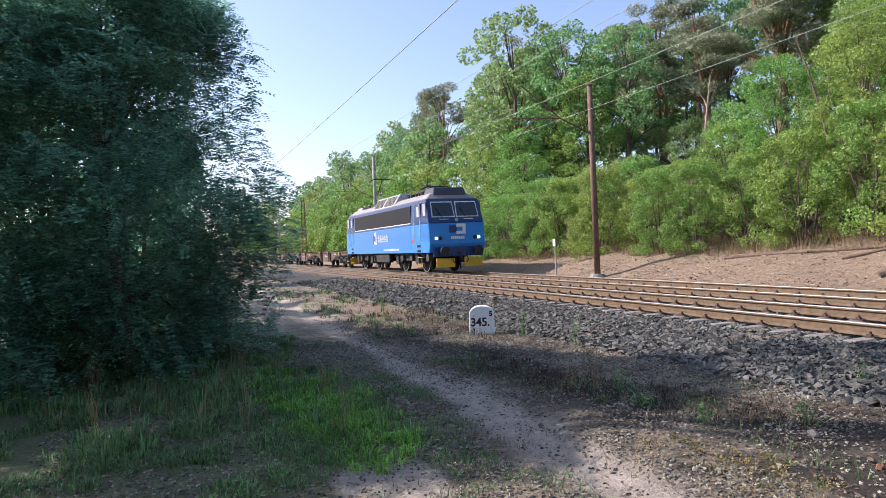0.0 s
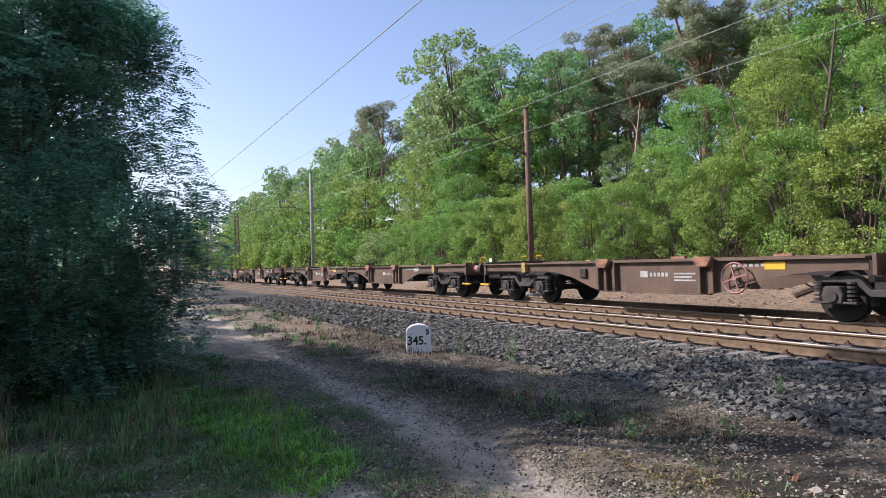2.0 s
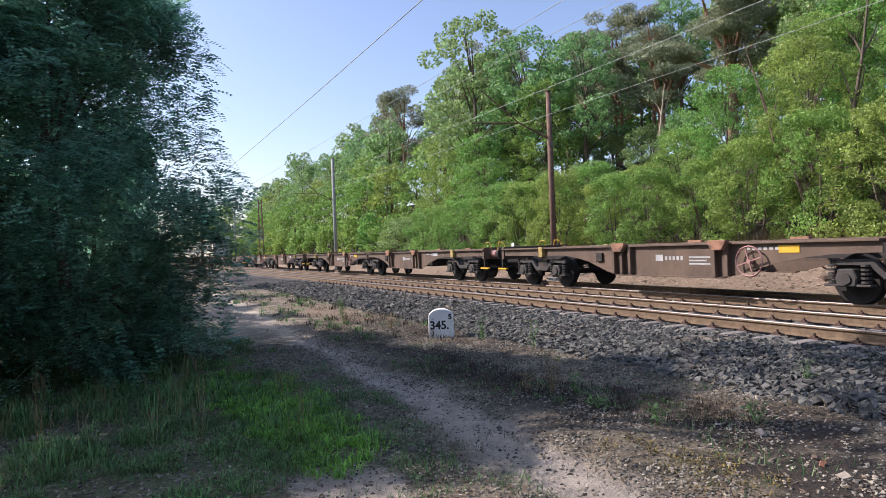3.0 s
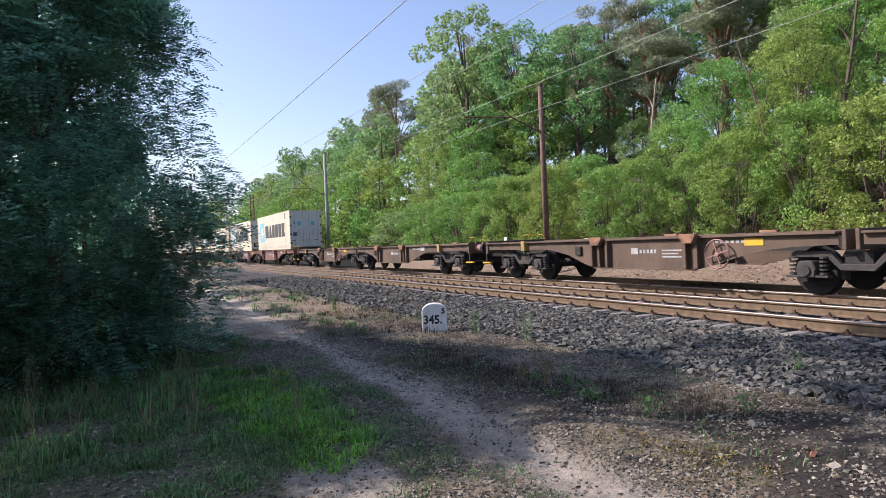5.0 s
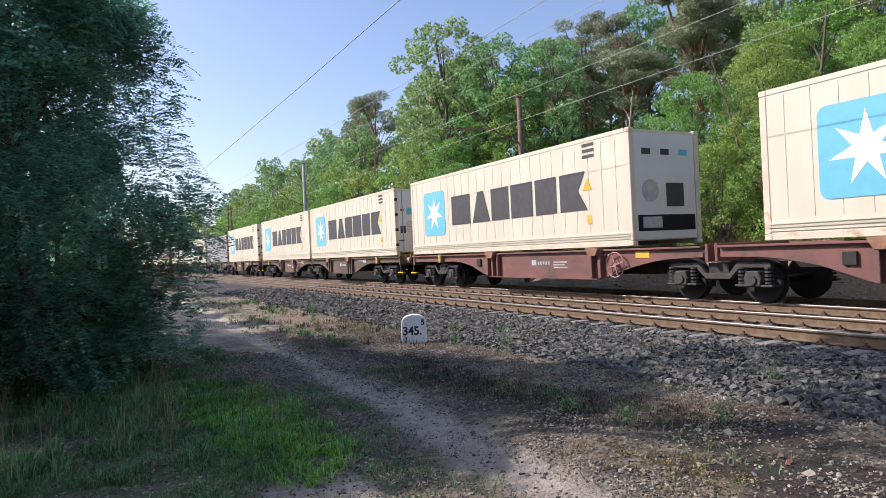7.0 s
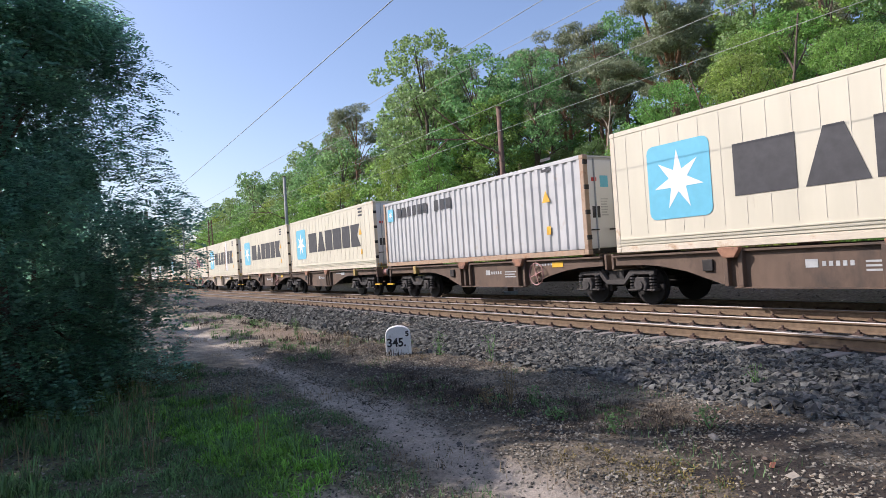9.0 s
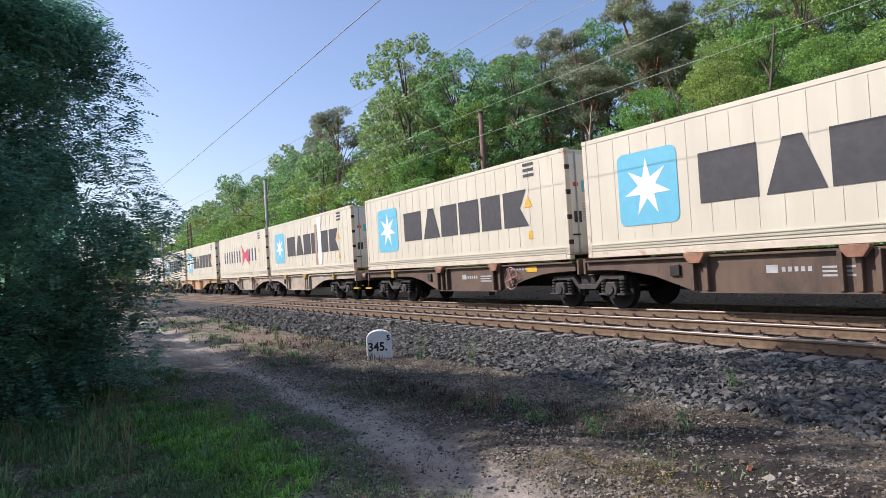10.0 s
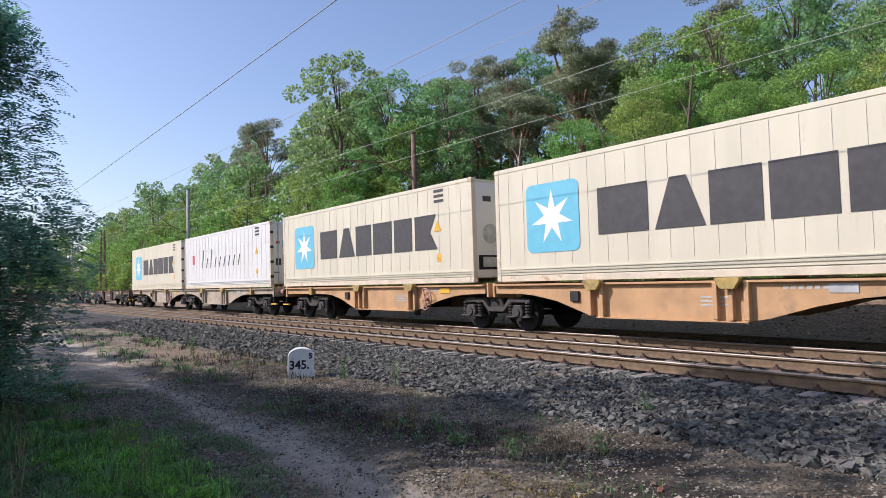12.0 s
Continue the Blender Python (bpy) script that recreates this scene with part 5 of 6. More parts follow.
for x, y, k, s in ((-180, 24, 7, 1.1), (-192, 27, 8, 1.0), (-205, 24, 7, 1.1), (-220, 27, 8, 1.1), (-240, 24, 7, 1.2), (-262, 26, 8, 1.1), (-150, 20, 6, 1.3), (-165, 20, 6, 1.3), (-180, 20, 6, 1.4), (-200, 20, 6, 1.4), (-225, 20, 6, 1.5)):
    spots.append((k, x, y, s))
for i in range(15):                # dense wood behind the crest
    spots.append(fitted(random.choice((7, 8)), -8 - i * 3.6, 40 + random.uniform(-2, 3), 1.1, random.uniform(0.7, 0.9)))


def spreading_pine(label, x, y, height, reach, nleaf):
    """An old pine: a bare orange trunk that forks into crooked limbs with needle pads."""
    t = empty("pine_tree", label, "pine tree", "trees on the slope", m=pose(x, y, ground_z(x, y) - 0.2))
    bm = bmesh.new()
    fork = Vector((0.15, 0.0, height * 0.42))
    tube(bm, [(0, 0, -0.3), (0.1, 0.05, height * 0.2), fork], [0.30, 0.25, 0.22], 9)
    pads = []
    for k in range(11):
        a = k * 2.4 + RNG.uniform(-0.3, 0.3)
        top = height * (0.44 + 0.53 * ((k * 5) % 11) / 10)
        r = reach * RNG.uniform(0.35, 1.0) * (1.1 - 0.55 * (top / height - 0.5) * 2)
        start = fork if k < 6 else fork * RNG.uniform(0.75, 1.0)
        end = Vector((r * math.cos(a), r * math.sin(a), top))
        knee = start.lerp(end, 0.45) + Vector((RNG.uniform(-0.3, 0.3), RNG.uniform(-0.3, 0.3), RNG.uniform(0.1, 0.7)))
        tube(bm, [start, knee, end], [0.14, 0.085, 0.03], 6)
        for q in range(7):
            w = end.lerp(knee, RNG.uniform(0, 0.75)) + Vector((RNG.uniform(-1, 1), RNG.uniform(-1, 1), RNG.uniform(-0.25, 0.55)))
            tube(bm, [end.lerp(knee, 0.4), w], [0.035, 0.012], 4)
            pads.append(w)
    part("trunk", bm, PINE_BARK, t)
    pads = np.array([tuple(p) for p in pads])
    pts = clumped(pads, RNG.uniform(0.45, 0.9, len(pads)), nleaf, 0.5, 0.25)
    shared("crown", poly_mesh("crown", leaf_faces(pts, 0.105, up=0.6, slim=0.2), 4, LEAF_PINE), t)
    return t


spreading_pine("old Scots pine with forked orange trunk and spreading crown", -23.3, 28.2, 11.4, 3.5, 40000)
spreading_pine("Scots pine with browning spreading crown above the slope", -30.5, 30.5, 9.0, 2.4, 20000)


def bare_trunk(x, y, pts, r, material, label):
    o = empty("dead_tree", label, "tree", "trees on the slope", m=pose(x, y, ground_z(x, y) - 0.2))
    bm = bmesh.new()
    tube(bm, pts, [r * (1 - 0.75 * i / (len(pts) - 1)) for i in range(len(pts))], 7)
    part("trunk", bm, material, o)
    p, q = Vector(pts[-3]), Vector(pts[-2])
    for base, d in ((p, (-0.5, 0.1, 1.6)), (p, (0.45, -0.1, 1.3)), (q, (0.4, 0.2, 1.0)), (q, (-0.35, -0.2, 0.9))):
        bm = bmesh.new()
        d = Vector(d)
        tube(bm, [base, base + d * 0.55 + Vector((0, 0.1, 0)), base + d], [r * 0.42, r * 0.28, r * 0.1], 5)
        part("branch", bm, material, o)
    return o


bare_trunk(-29.3, 29.0, [(0, 0, 0), (0.15, 0, 1.6), (0.45, 0, 3.4), (0.8, 0, 5.2)], 0.13, BIRCH, "pale leaning dead trunk among the pines")
bare_trunk(-12.4, 20.6, [(0, 0, 0), (0.05, 0, 2.2), (-0.1, 0.05, 4.0), (0.25, 0, 5.6), (0.5, 0, 7.4)], 0.10, BARK, "thin forked robinia trunk rising through the leaves")
bare_trunk(-14.6, 20.4, [(0, 0, 0), (-0.3, 0, 2.4), (-0.7, 0.05, 4.2), (-1.1, 0, 5.8), (-1.5, 0, 7.0)], 0.06, DEADWOOD, "bare leaning branch in front of the leaves")
plant_out(kinds, spots)


def robinia_leaves(centres, length, droop=0.35):
    """Pinnate leaves: pairs of small oval leaflets along a drooping stalk."""
    n = len(centres)
    d = unit(n)
    d[:, 2] = d[:, 2] * 0.35 - droop * 0.3
    d /= np.linalg.norm(d, axis=1, keepdims=True)
    side = np.cross(d, np.array([0, 0, 1.0]) + 0.28 * unit(n))
    side /= np.linalg.norm(side, axis=1, keepdims=True)
    ln = length * RNG.uniform(0.7, 1.25, (n, 1))
    faces = []
    for k in range(5):
        t = 0.14 + 0.19 * k
        c = centres + d * ln * t - np.array([0, 0, 1.0]) * ln * droop * t * t
        for s in (-1, 1):
            tip = side * s * ln * 0.24 + d * ln * 0.04
            w = d * ln * 0.085
            faces.append(np.stack([c, c + tip * 0.5 - w, c + tip, c + tip * 0.5 + w], 1))
    return np.concatenate(faces)


def near_robinia(label, height, base, radius, nleaf, nclump, m):
    t = empty("robinia_tree", label, "tree", "robinias beside the path", m=m)
    cl = crown_clumps(nclump, height, base, radius)
    k = nclump // 5
    cl[:k, 2] = RNG.uniform(base, base + 1.6, k)
    cl[:k, :2] *= 0.85
    cl[k:2 * k, 2] = RNG.uniform(height * 0.72, height, k)
    cl[k:2 * k, :2] *= 0.7
    bm = bmesh.new()
    tree_trunk(bm, height, 0.11, cl, 18, 0.4)
    part("trunk", bm, BARK, t)
    pts = clumped(cl, RNG.uniform(0.34, 0.62, nclump), nleaf, 0.7, 0.25)
    shared("crown", poly_mesh("crown", robinia_leaves(pts, 0.24), 4, LEAF_NEAR), t)
    return t


bush_a = near_robinia("dense dark green robinia hanging over the path", 5.8, 0.1, 2.4, 27000, 270, pose(-10.9, -0.68, 0))
bush_b = near_robinia("shaded dark robinia thicket beside the path", 5.8, 0.1, 2.3, 12000, 150, pose(-9.6, -3.2, 0))
thicket = broadleaf("robinia_tree", "dark green tree in the thicket behind the path", 7.5, 0.2, 2.8, 0.10, LEAF_NEAR, 9000, 0.12, 110, 0.6, 8)
plant_out([thicket], [(0, -13.2, -2.4, 0.85), (0, -15.2, -3.0, 0.85), (0, -12.6, -4.6, 0.7), (0, -15.0, -0.6, 0.62), (0, -17.8, -1.0, 0.55), (0, -20.8, -0.5, 0.55), (0, -24.5, -0.8, 0.6), (0, -30, -1.0, 0.7), (0, -38, -1.0, 0.9), (0, -48, -1.0, 1.0)])
# the wood goes on behind the camera and shades parts of the path
for i, (x, y, s, k) in enumerate(((6.0, -17.0, 0.8, 7), (14.0, -18.5, 0.9, 7), (-15, -10.0, 0.8, 7), (22, -17, 0.9, 8))):
    o = copy_thing(kinds[k], pose(x, y, 0, 0, 0, i * 77))
    o.scale = (s, s, s)


# unseen tall open trees, added behind the thicket to throw dappled shade over the ballast and the near rails
tall = broadleaf("robinia_tree", "unseen tall robinia with a high open crown, added behind the thicket as a shade caster", 13.6, 10.6, 1.3, 0.16, LEAF_MID, 1500, 0.11, 26, 0.42, 8)
plant_out([tall], [(0, -14.6, -3.4, 1.06), (0, -12.4, -5.2, 1.0)])


def blades(n, region, height, width, keep, material, name, label):
    """Grass: single bent blades as slim triangles standing on the ground."""
    x0, x1, y0, y1 = region
    px, py = RNG.uniform(x0, x1, n), RNG.uniform(y0, y1, n)
    ok = np.array([keep(a, b) for a, b in zip(px, py)]) > RNG.random(n)
    px, py = px[ok], py[ok]
    k = len(px)
    base = np.stack([px, py, np.array([ground_z(a, b) for a, b in zip(px, py)]) - 0.01], 1)
    ang = RNG.uniform(0, 6.28, k)
    side = np.stack([np.cos(ang), np.sin(ang), np.zeros(k)], 1) * width
    h = height * RNG.uniform(0.4, 1.3, (k, 1))
    lean = np.stack([RNG.normal(0, 0.35, k), RNG.normal(0, 0.35, k), np.ones(k)], 1) * h
    tri = np.stack([base - side, base + side, base + lean], 1)
    return tagged(new(name, poly_mesh(name, tri, 3, material)), label, "grass", kind="stuff")


def clump_noise(x, y, s, o):
    return noise.noise((x * s, y * s, o))


def tufts(n, region, height, width, count, spread, keep, material, name, label, droop=0.5):
    """Grass in tussocks: fans of bent, kite-shaped blades."""
    c = scatter(n, *region, lambda x, y: ground_z(x, y) - 0.01, keep)
    c = np.repeat(c, count, axis=0)
    k = len(c)
    ang = RNG.uniform(0, 2 * np.pi, k)
    out = np.stack([np.cos(ang), np.sin(ang), np.zeros(k)], 1)
    size = np.repeat(RNG.uniform(0.45, 1.35, k // count), count)[:, None]
    h = height * size * RNG.uniform(0.5, 1.2, (k, 1))
    base = c + out * spread * RNG.random((k, 1)) ** 0.5 * size
    bend = RNG.uniform(0.1, 1.0, (k, 1)) * droop
    up = np.array([0, 0, 1.0])
    mid = base + up * h * 0.6 + out * h * bend * 0.35
    tip = base + up * h * (1.0 - 0.35 * bend) + out * h * bend
    side = np.stack([-np.sin(ang), np.cos(ang), np.zeros(k)], 1) * width
    return tagged(new(name, poly_mesh(name, np.stack([base, mid + side, tip, mid - side], 1), 4, material)), label, "grass", kind="stuff")


def scatter(n, x0, x1, y0, y1, height, keep=None):
    x, y = RNG.uniform(x0, x1, n), RNG.uniform(y0, y1, n)
    if keep:
        ok = np.array([keep(a, b) for a, b in zip(x, y)]) > RNG.random(n)
        x, y = x[ok], y[ok]
    return np.stack([x, y, np.array([height(a, b) for a, b in zip(x, y)])], 1)


# outline of the grass patch that is coloured as if sunlit
def sun_dapple_patch(x, y):
    return smooth01(1.0, 0.35, math.hypot((x + 7.0) / 2.5, (y - 1.3 - 0.08 * (x + 6.9)) / 0.62) + 0.55 * clump_noise(x, y, 1.9, 4) + 0.4 * clump_noise(x, y, 5, 14))


# band of dark plants whose colour also stands in for tree shade
def shade_and_grass_band(x, y):
    line = 3.95 + 0.75 * smooth01(-8.2, -3.8, x)
    return smooth01(0.6, 0.25, abs(y - line) + 0.3 * clump_noise(x, y, 1.6, 33)) * smooth01(-9.5, -8.0, x) * smooth01(-3.6, -4.4, x)


tufts(6500, (-13, -3.4, -1.8, 2.6), 0.08, 0.005, 16, 0.07, lambda x, y: ground_masks(x, y)[1] * smooth01(-0.2, 0.25, clump_noise(x, y, 1.3, 2)), GRASS_DULL, "grass", "dull sparse turf beside the path", 1.1)
tufts(3000, (-10.5, -4.4, 0.2, 2.3), 0.085, 0.0055, 24, 0.08, sun_dapple_patch, GRASS_SUNLIT, "grass", "fresh green grass patch beside the path, sun dapple put into its bright colour", 1.2)
tufts(700, (-10.5, -4.6, 0.2, 2.4), 0.20, 0.004, 12, 0.06, lambda x, y: 0.5 * sun_dapple_patch(x, y), GRASS_DULL, "grass", "taller seeding grass in the green patch", 0.9)
tufts(1300, (-14, -5.6, -2.4, 1.3), 0.19, 0.0055, 20, 0.08, lambda x, y: smooth01(1.4, -0.1, y) * smooth01(-5.2, -6.6, x) * smooth01(-0.3, 0.3, clump_noise(x, y, 1.1, 6)), GRASS_DULL, "tall_grass", "tall dark grass at the foot of the thicket", 0.8)
tufts(260, (-12, -5.6, -1.6, 1.7), 0.5, 0.003, 7, 0.05, lambda x, y: smooth01(-0.1, 0.3, clump_noise(x, y, 1.5, 61)), GRASS_DRY, "seed_stalks", "thin dry seed stalks among the grass", 0.4)
tufts(620, (-9.5, -3.6, 3.3, 5.2), 0.075, 0.004, 22, 0.09, shade_and_grass_band, GRASS_DEAD, "dead_grass", "matted dead grass on the soil, tree shade put into its dark colour", 1.7)
tufts(330, (-9.0, -2.6, 3.3, 5.0), 0.07, 0.004, 16, 0.06, lambda x, y: 0.9 * shade_and_grass_band(x + 0.5, y + 0.25), GRASS_DULL, "grass", "low green turf among dead grass", 0.8)
tufts(420, (-4.6, -2.3, 3.1, 4.5), 0.032, 0.005, 18, 0.06, lambda x, y: smooth01(1.0, 0.4, math.hypot((x + 3.5) / 0.9, (y - 3.65) / 0.45) + 0.5 * clump_noise(x, y, 3, 9)), MOSS, "moss", "yellow-brown mossy turf on the soil", 1.6)
tufts(420, (-30, -11, 3.3, 5.8), 0.15, 0.007, 16, 0.10, lambda x, y: smooth01(-0.1, 0.3, clump_noise(x, y, 0.7, 71)), GRASS_DULL, "scrub", "low green scrub along the verge", 0.9)
tufts(420, (-26, -10, 3.3, 5.8), 0.16, 0.006, 14, 0.10, lambda x, y: smooth01(-0.05, 0.3, clump_noise(x, y, 0.9, 75)), GRASS_DEAD, "dead_scrub", "dark dead stalks along the verge", 0.9)
tufts(600, (-24, -9, -0.4, 2.2), 0.16, 0.006, 16, 0.09, lambda x, y: smooth01(1.9, 0.6, y) * smooth01(-0.3, 0.2, clump_noise(x, y, 0.8, 79)), GRASS_DULL, "grass", "rough grass under the overhanging trees", 0.9)
blades(9000, (-20, -2, 2.3, 5.8), 0.12, 0.004, lambda x, y: smooth01(0.15, 0.5, clump_noise(x, y, 0.9, 8)) * 0.8, GRASS_DRY, "dry_grass", "dry straw-coloured grass tufts on the soil")
blades(9000, (-18, -2, 3.3, 5.6), 0.10, 0.005, lambda x, y: smooth01(0.2, 0.5, clump_noise(x, y, 0.8, 12)) * 0.7, GRASS_DULL, "weeds", "low green weeds on the bare soil")
blades(16000, (-40, 6, 18.2, 20.5), 0.55, 0.008, lambda x, y: 0.8, GRASS_DRY, "dry_grass", "dry grass and stalks along the foot of the wood")


# ---- loose stones ----
BLOCK_V = np.array([(x, y, z) for x in (-0.75, 0.75) for y in (-0.75, 0.75) for z in (-0.75, 0.75)])
BLOCK_F = np.array([(0, 1, 3), (0, 3, 2), (4, 6, 7), (4, 7, 5), (0, 4, 5), (0, 5, 1), (2, 3, 7), (2, 7, 6), (0, 2, 6), (0, 6, 4), (1, 5, 7), (1, 7, 3)])
OCT_V = np.array([(1, 0, 0), (-1, 0, 0), (0, 1, 0), (0, -1, 0), (0, 0, 1), (0, 0, -1)], float)
OCT_F = np.array([(0, 2, 4), (2, 1, 4), (1, 3, 4), (3, 0, 4), (2, 0, 5), (1, 2, 5), (3, 1, 5), (0, 3, 5)])


def stones(name, pts, size, material, flat=0.65, fine=True):
    """Many angular stones as one mesh."""
    n = len(pts)
    bv, bf = (BLOCK_V, BLOCK_F) if fine else (OCT_V, OCT_F)
    nv = len(bv)
    v = bv[None] * RNG.uniform(0.5, 1.3, (n, nv, 1)) + RNG.normal(0, 0.16, (n, nv, 3))
    v = v * RNG.uniform(0.65, 1.25, (n, 1, 3))
    ax, bx = unit(n), unit(n)
    ax_y = np.cross(ax, bx)
    ax_y /= np.linalg.norm(ax_y, axis=1, keepdims=True)
    rot = np.stack([ax, ax_y, np.cross(ax, ax_y)], 1)
    v = np.einsum("nij,njk->nik", v, rot)
    v[:, :, 2] *= flat
    v = v * (size * RNG.uniform(0.55, 1.35, (n, 1, 1))) + pts[:, None, :]
    f = (bf[None] + nv * np.arange(n)[:, None, None]).reshape(-1, 3)
    me = bpy.data.meshes.new(name)
    me.vertices.add(n * nv), me.loops.add(f.size), me.polygons.add(len(f))
    me.vertices.foreach_set("co", np.ascontiguousarray(v, dtype=np.float32).ravel())
    me.loops.foreach_set("vertex_index", f.ravel().astype(np.int32))
    me.polygons.foreach_set("loop_start", np.arange(0, f.size, 3, dtype=np.int32))
    me.update(calc_edges=True)
    me.shade_flat()
    me.materials.append(material)
    return me


def bed_z(y):
    if y < 5.95:
        return -0.02 + 0.02 * (y - 5.75) / 0.2
    if y < 7.55:
        return BED_TOP * (y - 5.95) / 1.6
    return BED_TOP


def ballast_keep(x, y):
    if y < 6.1:
        return smooth01(5.55, 6.1, y + 0.2 * clump_noise(x, y, 1.2, 20))
    for yc in (NEAR_Y, FAR_Y):
        if abs(abs(y - yc) - GAUGE) < 0.13:
            return 0.0
        if abs(y - yc) < 1.3 and abs((x - 3.0 + 0.3) % 0.6 - 0.3) < 0.13:
            return 0.04
    return 1.0


def ballast_height(x, y):
    return bed_z(y) + 0.018


near_heap = scatter(21000, -15, 0.0, 5.45, 8.85, ballast_height, ballast_keep)
far_heap = np.concatenate([scatter(9500, -36, -15, 5.45, 8.85, ballast_height, ballast_keep), scatter(6000, -18, -1.0, 8.95, 14.2, ballast_height, ballast_keep)])
tagged(shared("ballast_stones", stones("ballast_stones", near_heap, 0.044, BALLAST, 0.7), ballast_bed), kind="stuff")
tagged(shared("ballast_stones", stones("ballast_stones", far_heap, 0.05, BALLAST, 0.8), ballast_bed), kind="stuff")
singles = [stones("ballast_stone", np.zeros((1, 3)), 0.046, BALLAST_ONE) for _ in range(12)]
for p in scatter(280, -6.5, -2.2, 5.75, 7.2, ballast_height):
    shared("ballast_stone", random.choice(singles), ballast_bed, pose(p[0], p[1], p[2] + 0.02, random.uniform(-30, 30), random.uniform(-30, 30), random.uniform(0, 360)))
PEBBLE = mat("mixed_pebbles", (0.22, 0.195, 0.15), 0.9, 0, 0.35, 15, bump=0.4, island=0.8)
soil = scatter(42000, -14, -1.5, 3.1, 5.9, lambda x, y: ground_z(x, y) + 0.004, lambda x, y: 0.25 + 0.75 * smooth01(-0.1, 0.4, clump_noise(x, y, 1.4, 30)))
verge = scatter(34000, -12, -1.2, -1.2, 3.1, lambda x, y: ground_z(x, y) + 0.003, lambda x, y: (1 - 0.6 * ground_masks(x, y)[1]) * (1 - 0.8 * min(1.0, ground_masks(x, y)[0])))
tagged(new("pebbles", stones("pebbles", np.concatenate([soil, verge]), 0.016, PEBBLE, 0.65, False)), "small loose pebbles strewn over the soil", "pebbles", kind="stuff")


def litter_flakes(n, region, size, keep, material, name, label, height=0.012):
    """Fallen leaves, chips and twigs lying on the soil."""
    p = scatter(n, *region, lambda x, y: ground_z(x, y) + height, keep)
    return tagged(new(name, poly_mesh(name, leaf_faces(p, size, up=2.5, slim=0.4, spread=0.6), 4, material)), label, "leaf litter", kind="stuff")


LITTER = mat("fallen_leaves", (0.12, 0.085, 0.05), 0.9, 0, 0.4, 3, island=0.7)
LITTER_PALE = mat("dry_chips", (0.42, 0.34, 0.25), 0.9, 0, 0.3, 3, island=0.4)
litter_flakes(22000, (-16, -1.5, 3.0, 5.8), 0.02, lambda x, y: 0.15 + 0.85 * smooth01(-0.1, 0.3, clump_noise(x, y, 0.9, 40)), LITTER, "leaf_litter", "dark fallen leaves and twigs on the soil", 0.02)
litter_flakes(7000, (-9, -1.5, -1.0, 2.5), 0.02, lambda x, y: (1 - 0.85 * ground_masks(x, y)[0]), LITTER, "leaf_litter", "brown leaf litter beside the path")
litter_flakes(9000, (-34, 4, 14.9, 19.0), 0.05, lambda x, y: 0.3 + 0.7 * smooth01(-0.2, 0.3, clump_noise(x, y, 0.6, 44)), LITTER, "leaf_litter", "brown litter on the sandy bank")
litter_flakes(5000, (-30, 4, 14.9, 18.5), 0.04, lambda x, y: 0.8, LITTER_PALE, "stone_chips", "pale chips on the sandy bank")
blades(26000, (-9.5, -2.0, 0.2, 2.6), 0.07, 0.004, lambda x, y: (1 - 0.9 * ground_masks(x, y)[0]) * smooth01(-0.25, 0.3, clump_noise(x, y, 1.7, 52)), GRASS_DULL, "grass", "thin short turf on stony soil")


def thing_mesh(name, me, label, category, m):
    o = tagged(new(name, me), label, category)
    o.matrix_basis = m
    return o


def weed(x, y, h, label, material, n=80, spread=0.08, leaf=0.022):
    w = empty("weed", label, "weed", "weeds by the path", m=pose(x, y, ground_z(x, y) - 0.01))
    bm = bmesh.new()
    for k in range(5):
        a = random.uniform(0, 6.28)
        tube(bm, [(0, 0, 0), (spread * 0.5 * math.cos(a), spread * 0.5 * math.sin(a), h * 0.5), (spread * math.cos(a), spread * math.sin(a), h * random.uniform(0.7, 1.0))], [0.006, 0.004, 0.002], 4)
    part("stem", bm, material, w)
    pts = np.stack([RNG.normal(0, spread * 0.7, n), RNG.normal(0, spread * 0.7, n), RNG.uniform(0.02, h, n)], 1)
    shared("leaves", poly_mesh("leaves", leaf_faces(pts, leaf, slim=0.35), 4, material), w)
    return w


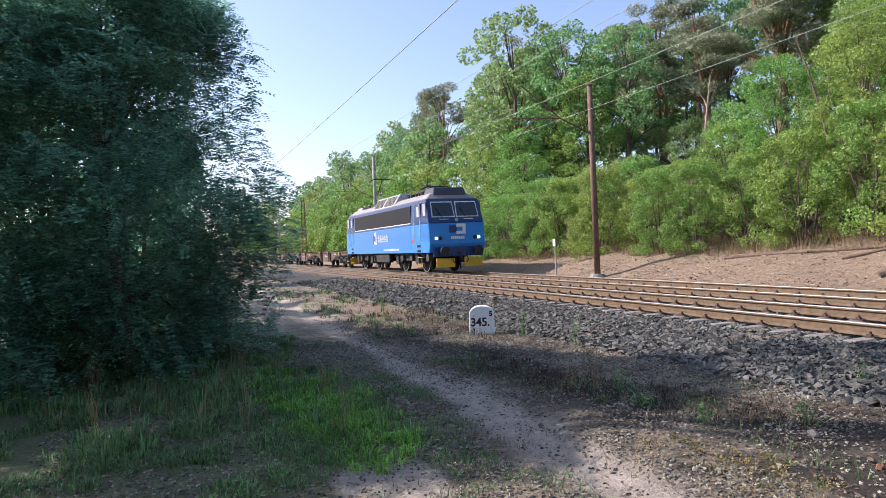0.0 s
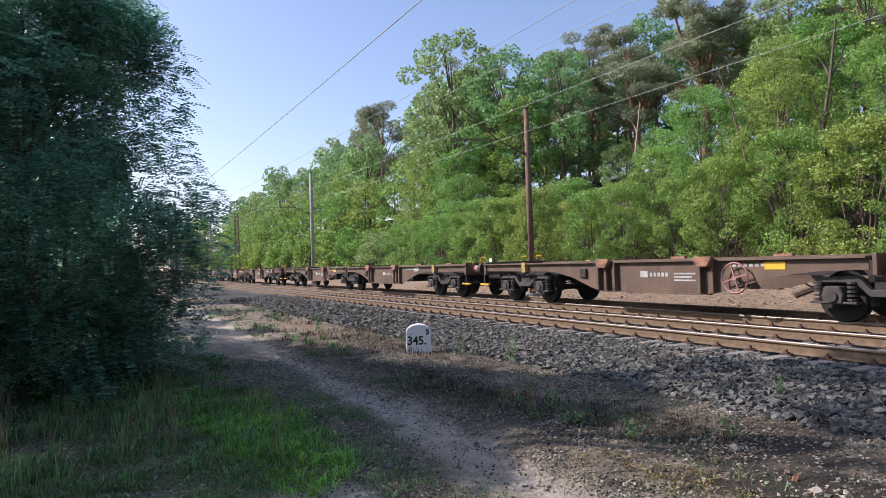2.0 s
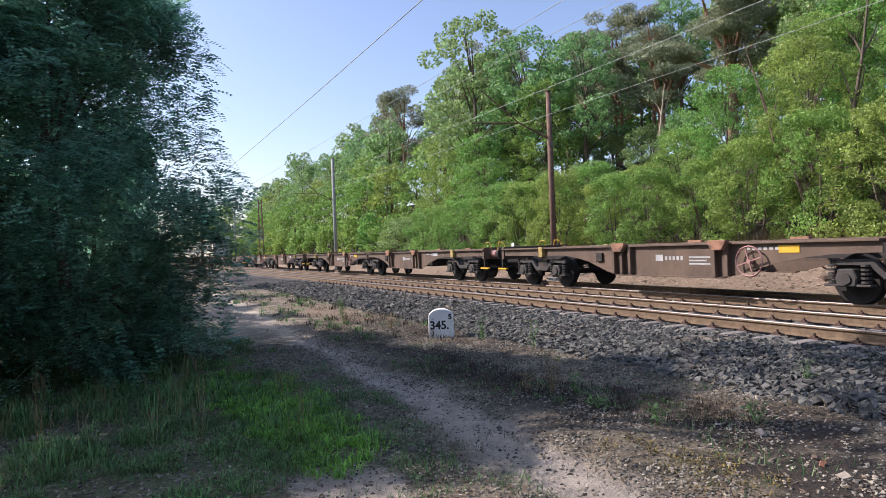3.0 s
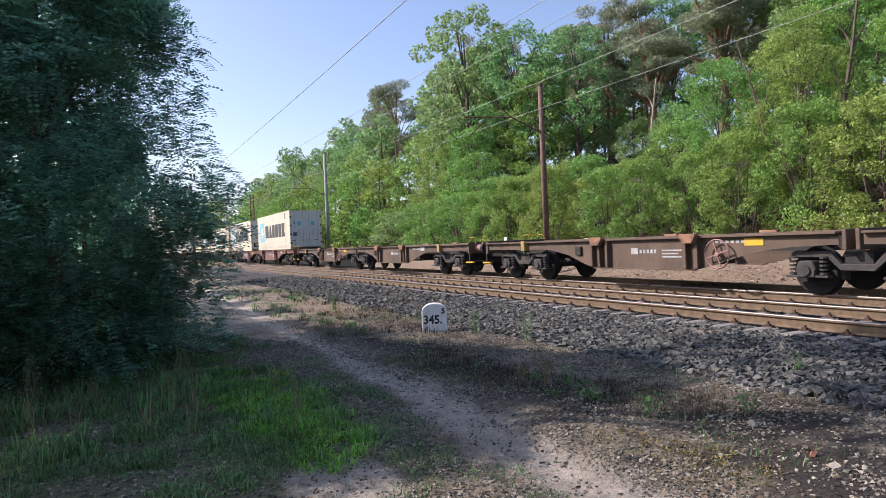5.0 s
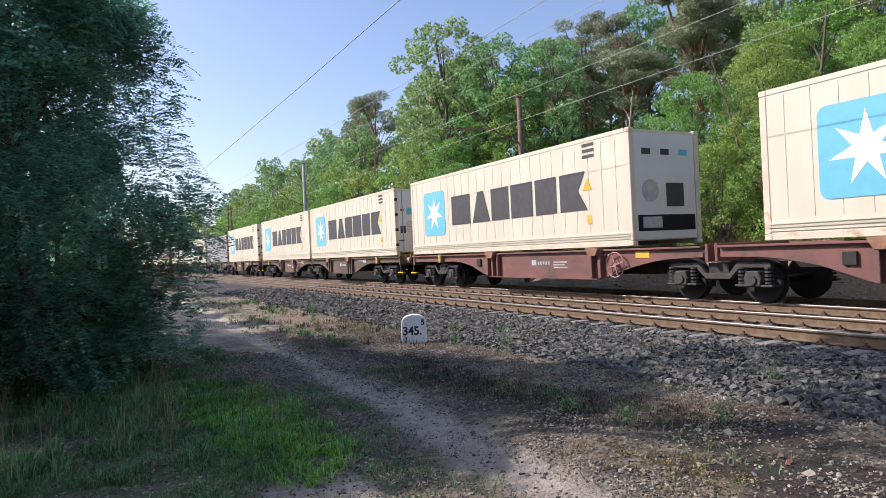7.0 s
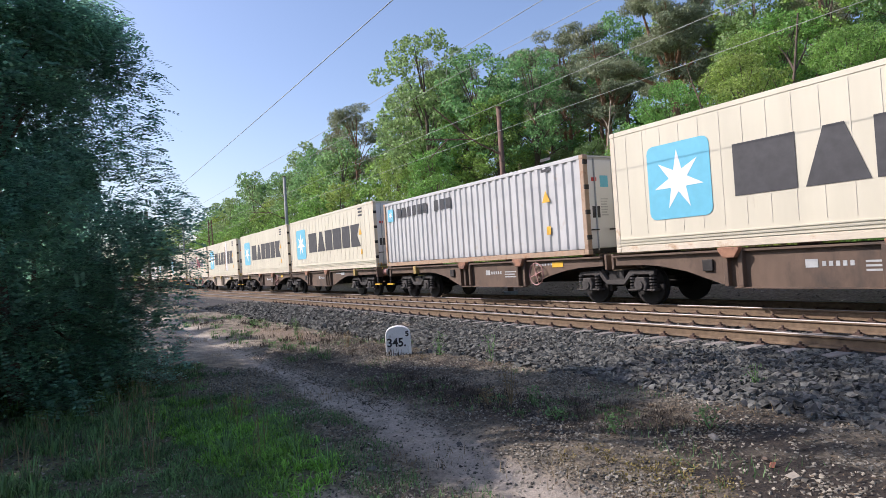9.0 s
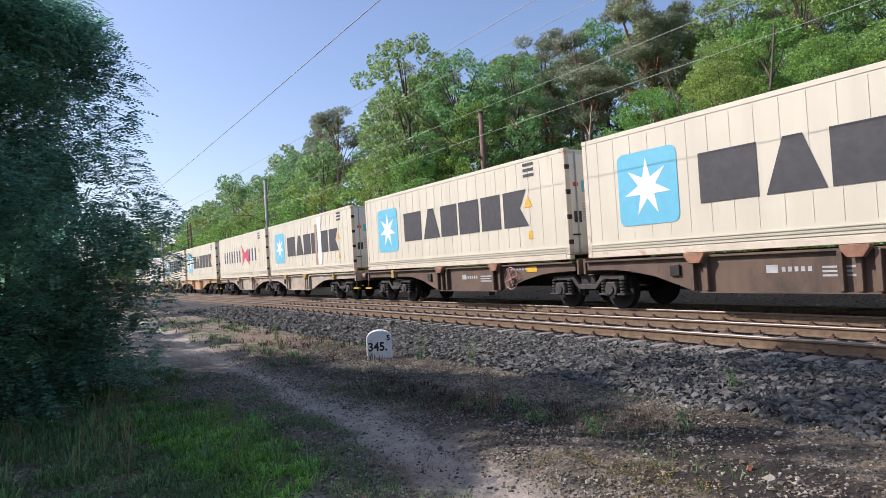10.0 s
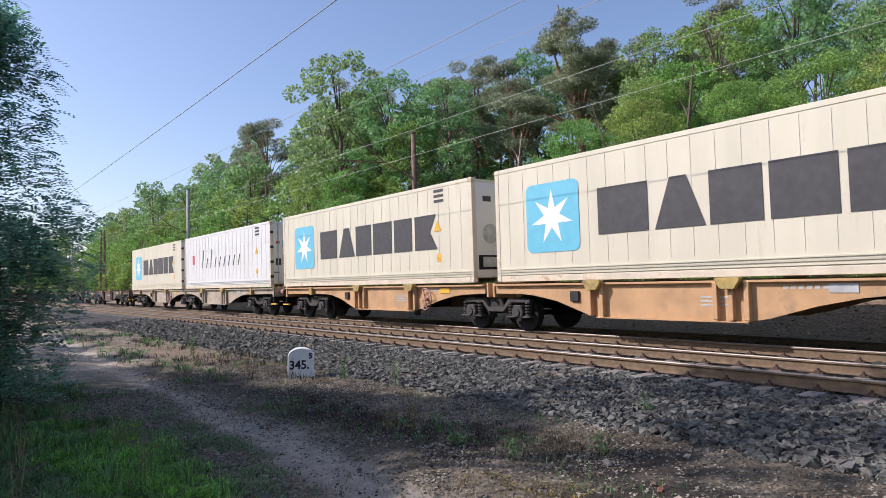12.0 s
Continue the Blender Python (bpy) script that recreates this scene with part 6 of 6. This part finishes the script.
for x, y, h, m_, lab in ((-5.95, 4.2, 0.50, GRASS_DRY, "dead brown stalky weed on the dark soil"), (-5.75, 4.35, 0.22, GRASS_DULL, "grey-green weed beside a dead stalk"), (-6.2, 4.05, 0.2, GRASS_DRY, "dry tangled weed on dark soil"),
                         (-9.9, 5.55, 0.42, GRASS_DULL, "thin green weed beside the white stone"), (-8.6, 5.75, 0.45, GRASS_DULL, "thin upright weed at the ballast edge"), (-11.9, 5.6, 0.4, GRASS_DULL, "thin weed at the ballast edge"),
                         (-4.3, 4.15, 0.22, GRASS_DULL, "fresh green weed on the soil"), (-3.9, 4.9, 0.2, GRASS_DULL, "small green weed near a pale rock"), (-5.0, 4.05, 0.14, GRASS_DULL, "small green weed on the soil"), (-12.6, 4.9, 0.35, GRASS_DRY, "dry weed on the verge"),
                         (-4.6, 6.6, 0.3, GRASS_DULL, "green weed growing in the ballast"), (-15.0, 4.6, 0.45, GRASS_DULL, "scrubby weed on the verge"), (-16.2, 4.9, 0.5, GRASS_DULL, "scrubby weed on the verge"), (-13.9, 4.3, 0.35, GRASS_DRY, "dry scrubby weed on the verge")):
    weed(x, y, h, lab, m_)


def lone_stone(x, y, size, material, label):
    o = thing_mesh("rock", stones("rock", np.zeros((1, 3)), size, material), label, "rock", pose(x, y, ground_z(x, y) + size * 0.3, 0, 0, random.uniform(0, 360)))
    o["group"] = "loose rocks"


for x, y, sz, m_, lab in ((-3.68, 4.67, 0.055, ROCK_PALE, "pale rounded rock on the soil"), (-2.95, 4.35, 0.045, ROCK_RED, "broken red brick lump"), (-3.05, 4.45, 0.05, DEADWOOD, "dark lump of clinker"), (-2.7, 4.2, 0.045, ROCK_PALE, "small pale stone on the soil"),
                          (-4.9, 2.05, 0.03, BALLAST_ONE, "dark pebble on the path"), (-3.3, 5.3, 0.06, ROCK_PALE, "pale stone near the ballast"), (-4.4, 5.55, 0.06, ROCK_PALE, "flat pale stone near the ballast"), (-5.1, 3.0, 0.03, BALLAST_ONE, "dark pebble on the path")):
    lone_stone(x, y, sz, m_, lab)


def log(pts, r, label):
    bm = bmesh.new()
    tube(bm, [(x, y, ground_z(x, y) + r * 0.6) for x, y in pts], [r * (1 - 0.35 * i / len(pts)) for i in range(len(pts))], 8)
    return tagged(part("fallen_log", bm, DEADWOOD), label, "log", "fallen logs")


log([(-10.9, 16.4), (-10.4, 17.0), (-9.8, 17.7), (-9.2, 18.4)], 0.11, "fallen dead trunk lying on the sandy bank")
log([(-17.0, 17.6), (-15.8, 17.9), (-14.2, 18.1)], 0.07, "dead branch lying at the foot of the wood")
log([(-15.2, 18.0), (-13.0, 18.3), (-10.5, 18.5)], 0.06, "long dead branch at the foot of the wood")
log([(-12.8, 17.7), (-11.6, 18.3), (-10.2, 18.6)], 0.05, "grey fallen branch at the foot of the wood")


def motions():
    """The train runs past at an even speed."""
    for ob, u, z in MOVING:
        walk(ob, [(t, pose(u + SPEED * t, FAR_Y, z)) for t in (0.0, 3.0, 6.0, 9.0, 12.0)])


motions()
